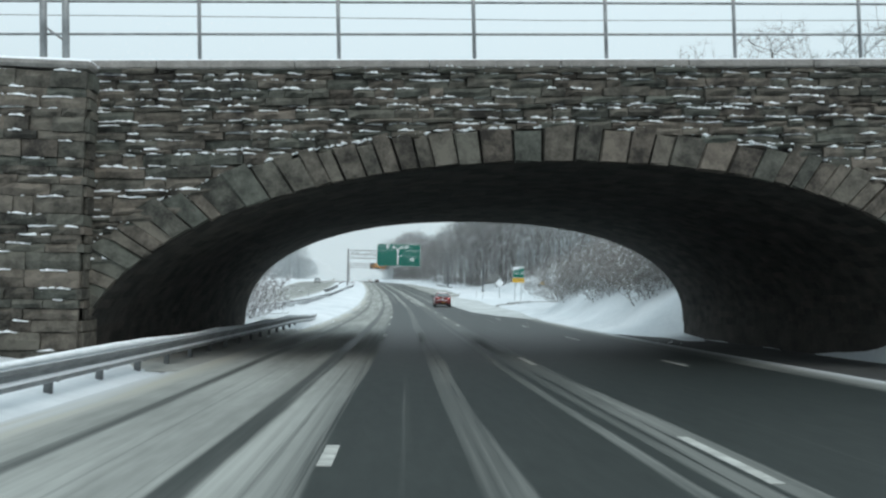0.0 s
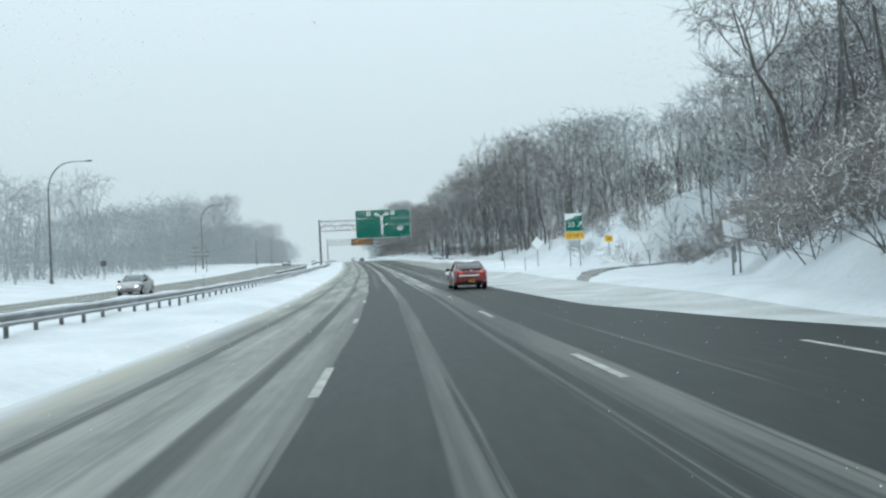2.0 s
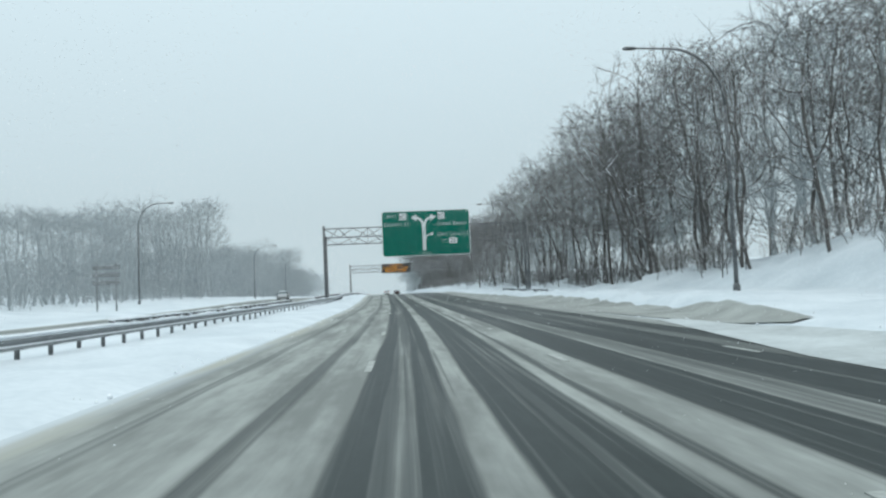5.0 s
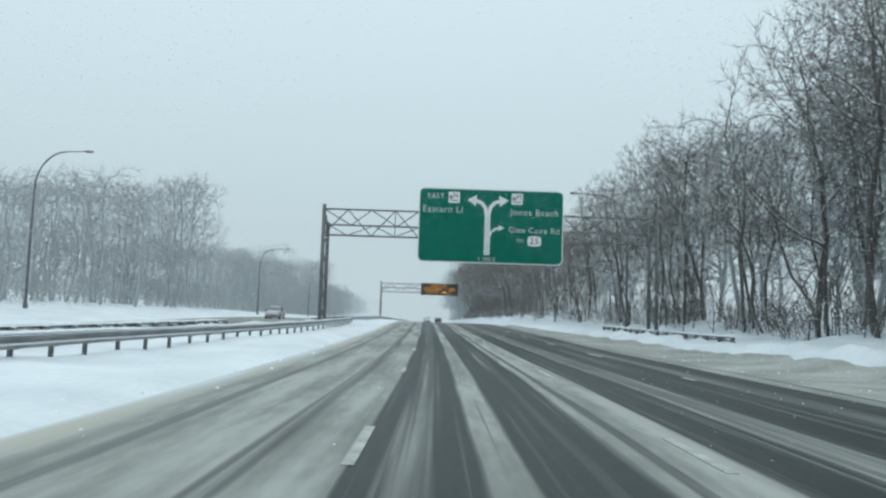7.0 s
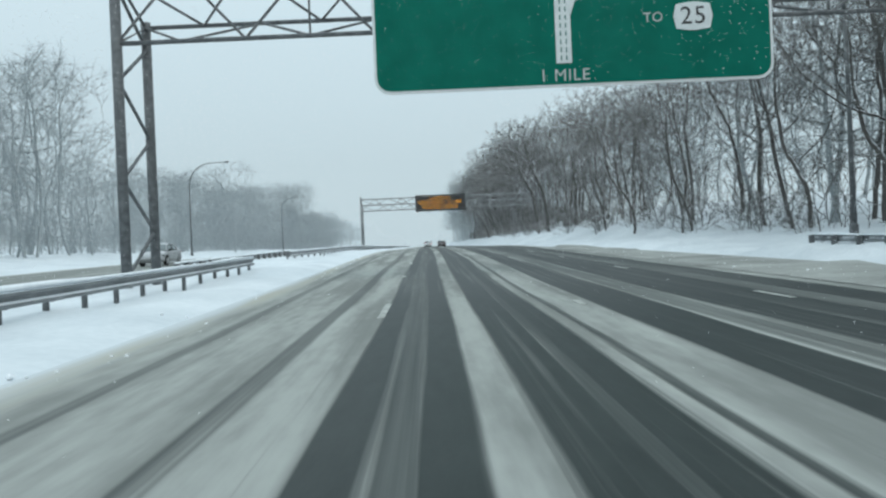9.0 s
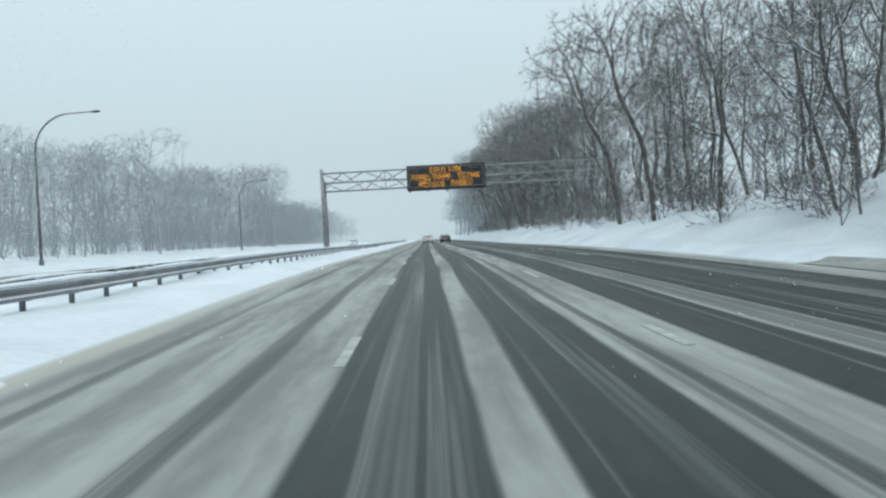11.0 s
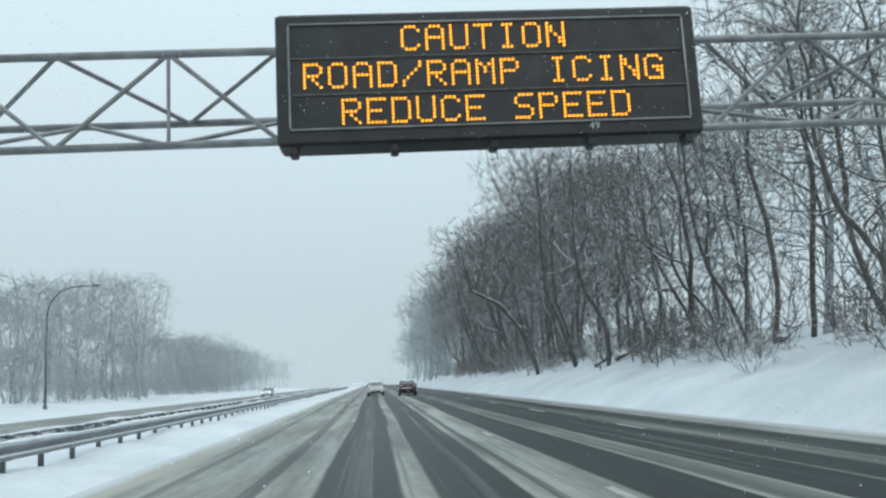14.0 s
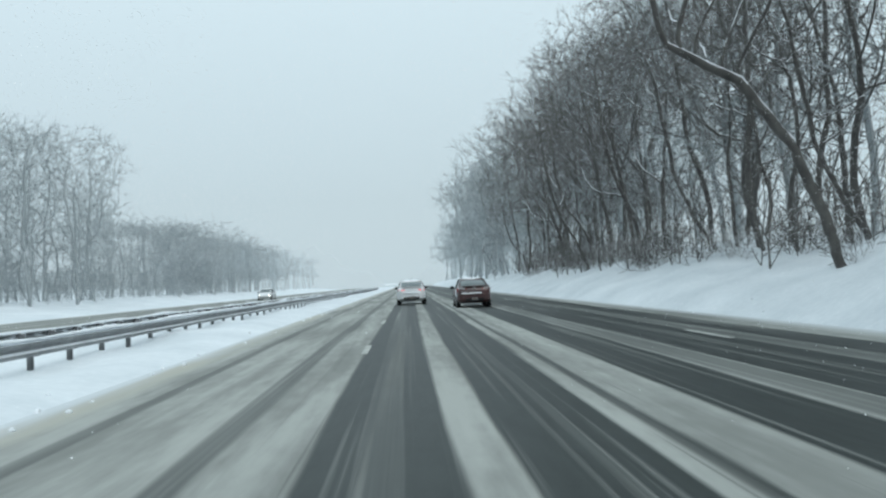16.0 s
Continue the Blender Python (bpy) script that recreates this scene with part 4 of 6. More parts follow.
for u, y in ((-35.6, 143.3), (-34.3, 231.3)):
    street_lamp(u, y, 1)
street_lamp(-33.5, 399.6, 1, 12.6, 4.7)
street_lamp(-31.3, 315.3, 1, 12.3, 4.8)
street_lamp(20.2, 80.8, -1, 15.5 - float(slope_up(20.2, 80.8)), 6.1)
street_lamp(17.0, 331.6, -1, 12.2, 4.7)
street_lamp(17.8, 160, -1, 13.4, 4.8)
street_lamp(18.5, 240, -1, 12.7, 4.9)
for u, y in ((17.5, 425),):
    street_lamp(u, y, -1)


# ---- trees ----
def grow_tree(seed, height, spread, first=0.45, kids=(8, 6, 6, 7), twig=0.0095, bend=0.6, girth=0.0125, stems=1, lite=False):
    """Trunk and crown of a bare tree: kids are the branches of each order, and the last order ends in thin points."""
    r = random.Random(seed)
    trunk, crown = Geo(), Geo()
    last = len(kids)

    def outside(q):
        """Beyond the round outline of the crown."""
        dx, dz = math.hypot(q.x, q.y) / spread, (q.z - 0.6 * height) / (0.4 * height)
        return dx * dx + dz * dz > 1 and stems == 1

    def limb(geo, p, d, length, radius, level):
        for k in range(5 if level else 0):
            if outside(p + (d + Vector((0, 0, 0.4 if level == 1 else 0.15))) * length):
                length *= 0.74
        segs = ((5, 3, 2, 2, 1) if lite else (8, 6, 4, 2, 1))[level]
        if level == last:
            segs = 1
        pts, rad = [p.copy()], [radius]
        sway = Vector((r.gauss(0, 1), r.gauss(0, 1), r.gauss(0, 0.5))) * bend * (0.35, 0.75, 0.9, 0.9, 0.9)[level] / segs
        lift = Vector((0, 0, (0.15, 0.32, 0.1, 0.0, 0.0)[level] / segs))
        for k in range(segs):
            if level < 2 and k == segs // 2:
                sway = -sway * r.uniform(0.2, 1.2)
            d = (d + sway + lift + Vector((r.gauss(0, 0.06), r.gauss(0, 0.06), r.gauss(0, 0.05)))).normalized()
            p = p + d * length / segs * (0.3 if level and outside(p) else 1.0)
            pts.append(p.copy())
            rad.append(max(radius * (1 - (k + 1) / segs * (0.82 if level else 0.8)), twig))
        if level == last:
            k = len(geo.v)
            geo.tube(pts[:-1] if segs > 1 else [pts[0], pts[0].lerp(pts[1], 0.02)], rad[:segs] if segs > 1 else [radius, radius], 3, caps=False)
            if segs == 1:
                del geo.v[k + 3 :], geo.f[-3:]
            n = len(geo.v)
            geo.v.append(tuple(pts[-1]))
            geo.f += [(n - 3, n - 2, n), (n - 2, n - 1, n), (n - 1, n - 3, n)]
            return
        geo.tube(pts, rad, ((4, 3, 3, 3, 3) if lite else (8, 5, 4, 3, 3))[level], caps=False)
        lo = (first, 0.22, 0.18, 0.15)[level]
        for k in range(kids[level]):
            t = min(lo + (1 - lo) * (k + r.uniform(0.3, 1.0)) / kids[level], 1.0)
            i = min(int(t * segs), segs - 1)
            q = pts[i].lerp(pts[i + 1], t * segs - i)
            ax = (pts[i + 1] - pts[i]).normalized()
            side = ax.orthogonal().normalized()
            side.rotate(Matrix.Rotation(k * 2.4 + r.uniform(-0.5, 0.5), 3, ax))
            if level == 0:
                out, size = r.uniform(0.55, 1.35) * (1.4 - 0.6 * t), (0.75 * spread + 0.22 * height) * r.uniform(0.65, 1.05) * (1.2 - 0.35 * t)
            else:
                out, size = r.uniform(0.55, 1.1), length * (r.uniform(0.2, 0.42) if level + 1 == last else r.uniform(0.36, 0.6))
            away = q - Vector((0, 0, 0.52 * height))
            push = away.normalized() * (0.55 if level and stems == 1 else 0.0)
            limb(crown, q, (ax + side * out + push).normalized(), size, max(rad[i] * (0.62, 0.55, 0.6, 0.6)[level], twig * 1.2), level + 1)

    for k in range(stems):
        a = k * 2.4 + seed
        tip = Vector((0.6 * math.cos(a) if stems > 1 else 0, 0.6 * math.sin(a) if stems > 1 else 0, 1)).normalized()
        limb(trunk, Vector((0.2 * math.cos(a), 0.2 * math.sin(a), -0.5)) if stems > 1 else Vector((0, 0, -0.5)), tip, height * 0.6, height * girth, 0)
    return trunk, crown


def dome_tree(seed, height, spread, clear=0.38, shift=0.0, bole=(), points=300, step=0.55, twigs=3, thin=0.012, reach=(0.45, 1.0), lobes=13, limb=0.04):
    """A bare tree whose limbs grow towards the clumps of a rounded crown: trunk with its main limbs, and crown of branches ending in twigs."""
    r = np.random.default_rng(seed)
    z0, goals = clear * height, []
    for k in range(lobes):
        h = r.uniform(0.1, 0.95) if k > 2 else 0.85
        wide = math.sqrt(max(0.05, 1 - ((h - 0.4) / 0.66) ** 2)) if h > 0.4 else 0.55 + 0.45 * h / 0.4
        a, out = k * 2.4 + r.uniform(-0.5, 0.5), 0.74 * spread * wide * math.sqrt(r.uniform(0.2, 1))
        mid = np.array([shift * (0.4 + 0.6 * h) + math.cos(a) * out, math.sin(a) * out, z0 + h * (height - z0) * 0.9])
        way = r.normal(size=(points // lobes, 3))
        way *= (spread * r.uniform(0.3, 0.46) * r.random(len(way)) ** 0.4 / np.linalg.norm(way, axis=1))[:, None]
        goals.append(mid + way * (1, 1, 0.75))
    goals = np.concatenate(goals)
    goals = goals[goals[:, 2] > z0 * 0.9]
    goals[:, 2] = z0 * 0.9 + (goals[:, 2] - z0 * 0.9) * (height * 0.97 - z0 * 0.9) / (goals[:, 2].max() - z0 * 0.9)
    if bole:
        line = [np.array((x, 0.0, z)) for x, z in bole]
    else:
        tall = max(z0 * 1.05, 0.3 * height)
        drift, bow = r.normal(0, 0.035 * height, 3) * (1, 1, 0), r.normal(0, 0.016 * height, 3) * (1, 1, 0)
        line = [np.array((shift * 0.35 * k * k, 0, -0.5 + (tall + 0.5) * k)) + drift * k + bow * math.sin(3.2 * k) for k in (0, 0.2, 0.4, 0.6, 0.8, 1)]
    where, parent = [line[0]], [-1]
    for a, b in zip(line, line[1:]):
        n = max(2, round(float(np.linalg.norm(b - a)) / step))
        for k in range(1, n + 1):
            where.append(a + (b - a) * k / n + r.normal(0, 0.02, 3) * (1, 1, 0))
            parent.append(len(where) - 2)
    trunk_top = len(where)
    low = next(i for i in range(trunk_top) if where[i][2] > min(z0 * 0.62, where[-1][2] * 0.7))
    dist = np.full(len(goals), 1e9)
    near = np.zeros(len(goals), int)
    fresh, births = list(range(low, trunk_top)), {}
    for turn in range(110):
        for i in fresh:
            d = np.linalg.norm(goals - where[i], axis=1)
            hit = d < dist
            dist[hit], near[hit] = d[hit], i
        live = dist > step * 1.15
        goals, dist, near = goals[live], dist[live], near[live]
        if not len(goals):
            break
        fresh = []
        for i in np.unique(near):
            if births.get(i, 0) > 2:
                dist[near == i] = 0
                continue
            pull = goals[near == i] - where[i]
            d = (pull / np.linalg.norm(pull, axis=1)[:, None]).mean(0) + r.normal(0, 0.12, 3) + (0, 0, 0.08)
            back = where[i] - where[parent[i]]
            d = d + back / np.linalg.norm(back) * (0.55 if births.get(i, 0) == 0 else 0.15)
            births[i] = births.get(i, 0) + 1
            where.append(where[i] + d / np.linalg.norm(d) * step)
            parent.append(int(i))
            fresh.append(len(where) - 1)
    n = len(where)
    flow, heir = np.zeros(n), [-1] * n
    for i in range(n - 1, -1, -1):
        flow[i] = max(flow[i], thin**2.15)
        if parent[i] >= 0:
            flow[parent[i]] += flow[i]
            if heir[parent[i]] < 0 or flow[i] > flow[heir[parent[i]]]:
                heir[parent[i]] = i
    wide = flow ** (1 / 2.15)
    trunk, crown = Geo(), Geo()
    for i in range(n):
        if parent[i] >= 0 and heir[parent[i]] == i:
            continue
        chain = [i]
        while heir[chain[-1]] >= 0:
            chain.append(heir[chain[-1]])
        pts, rad = [where[k] for k in chain], [float(wide[k]) for k in chain]
        if parent[i] >= 0:
            pts, rad = [where[parent[i]]] + pts, [rad[0] * 1.1] + rad
        cut = sum(q > limb for q in rad)
        if cut > 1:
            trunk.tube(pts[: cut + 1], rad[: cut + 1], 8 if rad[0] > 0.1 else 5, caps=False)
            pts, rad = pts[cut - 1 :], rad[cut - 1 :]
        if len(pts) > 1:
            crown.tube(pts, rad, 3, caps=False)
    for i in range(trunk_top, n):
        if wide[i] > thin * 2.0:
            continue
        ax = where[i] - where[parent[i]]
        ax = ax / np.linalg.norm(ax)
        for k in range(twigs + (heir[i] < 0)):
            d = ax + r.normal(0, 0.55, 3) + (0, 0, 0.12)
            d = d / np.linalg.norm(d)
            side = np.cross(d, (0.3, 0.5, 0.81))
            side = side / np.linalg.norm(side) * thin * 0.75
            up = np.cross(d, side)
            p, m = where[i] - d * 0.02, len(crown.v)
            crown.v += [tuple(p + side), tuple(p - side * 0.5 + up * 0.87), tuple(p - side * 0.5 - up * 0.87), tuple(p + d * r.uniform(*reach))]
            crown.f += [(m, m + 1, m + 3), (m + 1, m + 2, m + 3), (m + 2, m, m + 3)]
    return trunk, crown


# kinds of tree, all sixteen metres tall before scaling, leaning to -x where they reach for the light over the road
NEAR = (dict(spread=5.2, clear=0.2, shift=-1.0), dict(spread=4.8, clear=0.26), dict(spread=5.6, clear=0.18, shift=-1.8), dict(spread=4.4, clear=0.32, shift=0.5), dict(spread=5.2, clear=0.22, shift=-2.2), dict(spread=5.8, clear=0.26, shift=-0.6))
LIGHT = (dict(spread=5.2, clear=0.2), dict(spread=4.6, clear=0.32), dict(spread=5.6, clear=0.16), dict(spread=4.4, clear=0.12))
near_kinds, light_kinds = [], []
for i, k in enumerate(NEAR):
    t, c = dome_tree(20 + i, 16.0, points=780, step=0.5, twigs=4, thin=0.0115, reach=(0.5, 1.15), lobes=16, **k)
    near_kinds.append((t.mesh("trunk", M_BARK, True), c.mesh("crown", M_TWIG)))
for bole, spread, clear, shift in ((((0, -0.5), (-0.2, 2.0), (-0.7, 5.0), (-1.9, 7.4)), 5.2, 0.42, -2.4), (((0, -0.5), (-0.5, 1.6), (-1.5, 4.0), (-3.0, 6.0), (-5.2, 7.2)), 5.2, 0.42, -5.0)):
    t, c = dome_tree(41, 14.0, spread, clear, shift, bole, 900, 0.46, 4, 0.0145, lobes=14)
    near_kinds.append((t.mesh("trunk", M_BARK, True), c.mesh("crown", M_TWIG)))
for i, k in enumerate(LIGHT):
    t, c = dome_tree(50 + i, 16.0, points=560, step=0.62, thin=0.0145, twigs=4, reach=(0.6, 1.4), limb=0.05, lobes=14, **k)
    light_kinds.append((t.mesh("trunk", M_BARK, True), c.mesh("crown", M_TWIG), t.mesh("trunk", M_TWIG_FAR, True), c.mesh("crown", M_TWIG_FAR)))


def tree(t, c, u, y, size, turn, label, group, name="tree", tip=0.0):
    ob = thing(name, label, name, group, Matrix.Translation(at(u, y, float(slope_up(u, y)))) @ Matrix.Rotation(tip, 4, "Y") @ Matrix.Rotation(turn, 4, "Z") @ Matrix.Diagonal((size, size, size, 1)))
    part("trunk", t, None, ob)
    part("crown", c, None, ob)
    return ob


# height of the treetops over the road, along it
TOPS_RIGHT = ((40, 60, 100, 120, 136, 155, 172, 190, 205, 215, 225, 240, 255, 265, 282, 300, 340, 357, 389, 402, 425, 446, 500, 600), (19, 21, 20, 20, 18.5, 19, 23, 24.5, 23.5, 22, 20, 22.5, 21.5, 17.5, 16.4, 17, 19.5, 18.5, 23.5, 25, 26.5, 27, 24.5, 23))
TOPS_LEFT = ((90, 140, 160, 172, 183, 196, 212, 228, 250, 262, 278, 290, 299, 304, 325, 345, 359, 390, 405, 421, 433, 446, 456, 463, 474, 496, 523, 600), (13, 13, 16, 15.5, 13, 12, 12.8, 15, 15.5, 17, 20.7, 21.7, 17, 14.6, 14.2, 14.6, 18.2, 16.2, 13, 17.6, 20, 21.3, 19, 15.7, 13.3, 15.4, 15, 14))


def fitting(u, y, share):
    """The size at which a tree of sixteen metres reaches its share of the treetops' height."""
    tops = np.interp(y, *(TOPS_RIGHT if u > 0 else TOPS_LEFT))
    return max(0.4, (float(tops) * share - float(slope_up(u, y))) / 16.0)


def beside_ramp(u, y):
    """The place itself, or the next one uphill where the exit ramp would be in the way."""
    while u < 33 and -11 < y - np.interp(u, RAMP_U, RAMP_Y) < 7 and 80 < y < 135:
        u += 0.5
    return u


def scattered(name, items, material, label, category):
    """Many plants joined in one mesh: items are (geo, u, y, size, turn)."""
    vs, fs, k = [], [], 0
    for geo, u, y, size, turn in items:
        v = np.array(geo.v)
        c, s = math.cos(turn) * size, math.sin(turn) * size
        base = at(u, y, float(slope_up(u, y)))
        vs.append(np.stack([v[:, 0] * c - v[:, 1] * s + base.x, v[:, 0] * s + v[:, 1] * c + base.y, v[:, 2] * size + base.z], -1))
        fs += [tuple(i + k for i in f) for f in geo.f]
        k += len(v)
    me = bpy.data.meshes.new(name)
    me.from_pydata(np.concatenate(vs).tolist(), [], fs)
    me.materials.append(material)
    return tagged(new(name, me), label, category, kind="stuff")


rng = random.Random(77)


def inset(y):
    """How far back from the slope's foot the wood begins."""
    return 7.0 * float(1 - ease(y, 72, 84)) + 2.0 * float(ease(y, 72, 84) * (1 - ease(y, 84, 95))) + 8.5 * float(ease(y, 82, 96) * (1 - ease(y, 116, 138))) + 5.0 * float(ease(y, 112, 134) * (1 - ease(y, 136, 158))) + 1.5 * float(ease(y, 112, 134) * (1 - ease(y, 165, 190))) + 4.5 * float(ease(y, 185, 200) * (1 - ease(y, 245, 262))) + 3.0 * float(ease(y, 270, 300))


# two leaning trees at the road's edge, and large ones that stand out: kind, u, y, size, turn
for kind, u, y, size, turn in ((6, 13.8, 306.3, 1.0, 0.0), (7, 13.0, 375.3, 0.95, 0.0), (6, 13.6, 296.6, 0.95, 0.35), (6, 24.0, 92.7, 0.92, -0.2), (6, 21.6, 70.1, 1.0, -0.3)):
    tree(*near_kinds[kind], u, y, size, turn, "crooked bare tree leaning out over the snow bank", "roadside wood")
for kind, u, y, turn in ((1, 19.5, 312, 2.0), (3, 21.5, 321, 4.0), (0, 17.8, 299, 0.5), (4, 22.0, 304, 0.4), (1, 17.0, 345, 3.9), (2, 18.7, 330, 0.2), (3, 20.5, 341, 3.2), (0, 16.2, 352, 0.3), (2, 14.6, 362, 0.4), (4, 14.2, 368, 0.2), (3, 20.0, 357, 1.1), (1, 19.0, 366, 5.2), (5, 18.8, 384, 0.2), (1, 18.2, 393, 2.6),
                         (1, 23.0, 85.2, 1.9), (1, 26.5, 86, 0.4), (0, 31.5, 93, 0.2), (5, 35, 108, 0.3), (3, 36, 117, 2.6), (2, 35.5, 125, 0.1), (1, 22.5, 203, 0.4), (0, 24.5, 214, 0.3), (3, 23.5, 193, 2.2), (3, 24.0, 225, 0.9), (1, 22.8, 236, 3.3), (0, 23.6, 247, 0.1), (0, 20.0, 56, 0.7), (1, 21.5, 64, 2.9), (3, 22.0, 49, 4.4), (2, 18.5, 283, 0.4), (0, 15.5, 291, 0.2)):
    tree(*near_kinds[kind], u, y, fitting(u, y, rng.uniform(0.9, 1.02)), turn, "large bare tree with spreading snow-lined limbs beside the parkway", "roadside wood")
for y in np.arange(47, 470, 5.2):
    e = float(right_edge(y))
    if rng.random() < (0.5 if 278 < y < 338 else 0.92) and not 298 < y < 326:
        u = e + 2.4 + inset(y) + rng.uniform(-1.0, 2.5)
        y += rng.uniform(-2, 2)
        u = beside_ramp(u, y)
        tree(*near_kinds[rng.randrange(6)], u, y, fitting(u, y, rng.uniform(0.62, 0.88)), rng.uniform(-0.9, 0.9), "bare deciduous tree with snow along its limbs", "roadside wood", tip=rng.uniform(-0.24, 0.06))
for y in np.arange(44, 480, 4.6):
    e = float(right_edge(y))
    for band in (7.5,) if y > 80 and not 285 < y < 345 else (11.0,):
        k = light_kinds[rng.randrange(4)]
        u = beside_ramp(e + band + inset(y) + rng.uniform(-2, 2.5), y)
        tree(k[0], k[1], u, y + rng.uniform(-2.4, 2.4), fitting(u, y, rng.uniform(0.86, 1.04)), rng.uniform(0, 6.28), "slender bare tree standing deeper in the snowy wood", "roadside wood", tip=rng.uniform(-0.14, 0.1))
# trees across the carriageway, with haze put into their colour
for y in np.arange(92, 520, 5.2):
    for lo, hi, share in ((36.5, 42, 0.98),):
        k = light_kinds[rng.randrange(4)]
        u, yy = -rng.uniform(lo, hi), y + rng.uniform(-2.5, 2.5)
        tree(k[2], k[3], u, yy, fitting(u, yy, share * rng.uniform(0.84, 1.02)), rng.uniform(0, 6.28), "bare tree across the opposite carriageway, paled with painted haze", "far wood")
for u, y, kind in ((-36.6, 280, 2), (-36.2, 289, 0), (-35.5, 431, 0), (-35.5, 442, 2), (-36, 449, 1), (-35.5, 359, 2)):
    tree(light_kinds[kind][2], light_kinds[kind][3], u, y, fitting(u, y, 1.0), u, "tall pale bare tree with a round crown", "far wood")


def whole(trunk, crown):
    """Trunk and crown in one shape."""
    return Geo().add(trunk.v, trunk.f).add(crown.v, crown.f)


distant = [whole(*dome_tree(70 + i, 16.0, points=300, step=0.95, thin=0.026, twigs=3, reach=(0.8, 2.0), lobes=13, limb=0.09, spread=5.4, clear=q)) for i, q in enumerate((0.07, 0.16, 0.1, 0.22))]
misty = [whole(*dome_tree(80 + i, 16.0, points=110, step=1.1, thin=0.034, twigs=3, reach=(1.0, 2.2), lobes=11, limb=0.12, **k)) for i, k in enumerate(LIGHT)]
items = []
for y in np.arange(50, 550, 5.5):
    for band in (18, 22) if 285 < y < 345 or y < 80 else (12,) if 350 < y < 430 else (11, 16, 23) if y < 480 else (3.5, 8, 14):
        u = beside_ramp(float(right_edge(y)) + band + rng.uniform(-3, 4), y)
        items.append((distant[rng.randrange(4)], u, y + rng.uniform(-3, 3), fitting(u, y, rng.uniform(0.9, 1.05)), rng.uniform(0, 6.28)))
# the hillside wood takes the colour paled for haze too
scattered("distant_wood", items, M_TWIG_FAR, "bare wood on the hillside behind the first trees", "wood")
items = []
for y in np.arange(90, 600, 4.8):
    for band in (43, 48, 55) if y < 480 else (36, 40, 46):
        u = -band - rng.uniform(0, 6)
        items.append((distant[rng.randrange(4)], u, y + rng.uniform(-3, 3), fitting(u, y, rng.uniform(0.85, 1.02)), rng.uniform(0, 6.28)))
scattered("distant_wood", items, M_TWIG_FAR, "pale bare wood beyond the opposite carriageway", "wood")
# farthest trees, coloured nearly as pale as the haze
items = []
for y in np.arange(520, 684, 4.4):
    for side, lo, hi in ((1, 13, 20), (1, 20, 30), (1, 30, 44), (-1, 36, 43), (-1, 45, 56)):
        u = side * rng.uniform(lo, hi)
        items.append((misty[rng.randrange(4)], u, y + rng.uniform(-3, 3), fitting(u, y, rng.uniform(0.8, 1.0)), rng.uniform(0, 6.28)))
scattered("distant_wood", items, M_TWIG_MIST, "bare wood far along the parkway, haze put into its colour", "wood")

# saplings and brush under the trees
sap = [grow_tree(90 + i, height=h, spread=2.2, first=0.15, kids=(8, 4), twig=0.018, girth=0.008, bend=0.3, lite=True)[1] for i, h in enumerate((5.0, 6.5, 4.0))]
stem = [grow_tree(90 + i, height=h, spread=2.2, first=0.15, kids=(8, 4), twig=0.018, girth=0.008, bend=0.3, lite=True)[0] for i, h in enumerate((5.0, 6.5, 4.0))]
items = []
for y in np.arange(44, 480, 1.5):
    e = float(right_edge(y))
    for k in range(2):
        i, q = rng.randrange(3), (e + rng.uniform(0.25, 0.8) * inset(y) + rng.choice((2.0, 4, 7, 11)) + rng.uniform(-1.2, 2.5), y + rng.uniform(-1, 1), rng.uniform(0.5, 1.35), rng.uniform(0, 6.28))
        items += [(sap[i], *q), (stem[i], *q)]
for y in np.arange(58, 160, 0.8):
    for lo, hi in ((8, 14), (14, 22), (22, 32)):
        i, q = rng.randrange(3), (float(right_edge(y)) + 0.3 * inset(y) + rng.uniform(lo, hi), y + rng.uniform(-1, 1), rng.uniform(0.8, 1.5), rng.uniform(0, 6.28))
        if beside_ramp(q[0], q[1]) == q[0]:
            items += [(sap[i], *q), (stem[i], *q)]
scattered("undergrowth", items, M_TWIG, "thin bare saplings and brush under the trees", "undergrowth")
items = []
for y in np.arange(80, 540, 1.1):
    for k in range(5):
        i, q = rng.randrange(3), (-36 - rng.uniform(0, 12), y + rng.uniform(-1.5, 1.5), rng.uniform(0.5, 1.0), rng.uniform(0, 6.28))
        items.append((sap[i], *q))
for y in np.arange(84, 540, 2.2):
    for k in range(2):
        items.append((sap[rng.randrange(3)], -42 - rng.uniform(0, 16), y + rng.uniform(-2, 2), rng.uniform(0.9, 1.6), rng.uniform(0, 6.28)))
# far brush, its tone lifted in place of haze
scattered("undergrowth", items, M_TWIG_FAR, "brush along the far edge of the wood, paled with painted haze", "undergrowth")

# snow-laden shrubs
shrubs = [grow_tree(130 + i, height=3.2, spread=2.1, first=0.12, kids=(7, 6, 6), twig=0.012, bend=0.9, girth=0.011, stems=4, lite=True) for i in range(3)]
brush = [grow_tree(140 + i, height=3.2, spread=2.1, first=0.12, kids=(6, 4, 4), twig=0.014, bend=0.9, girth=0.011, stems=4, lite=True) for i in range(3)]
shrubs = [(t.mesh("stem", M_BARK, True), c.mesh("crown", M_BUSH), c.mesh("crown", M_TWIG)) for t, c in shrubs]
shrubs += [(t.mesh("stem", M_BARK, True), c.mesh("crown", M_BUSH), c.mesh("crown", M_TWIG)) for t, c in brush]


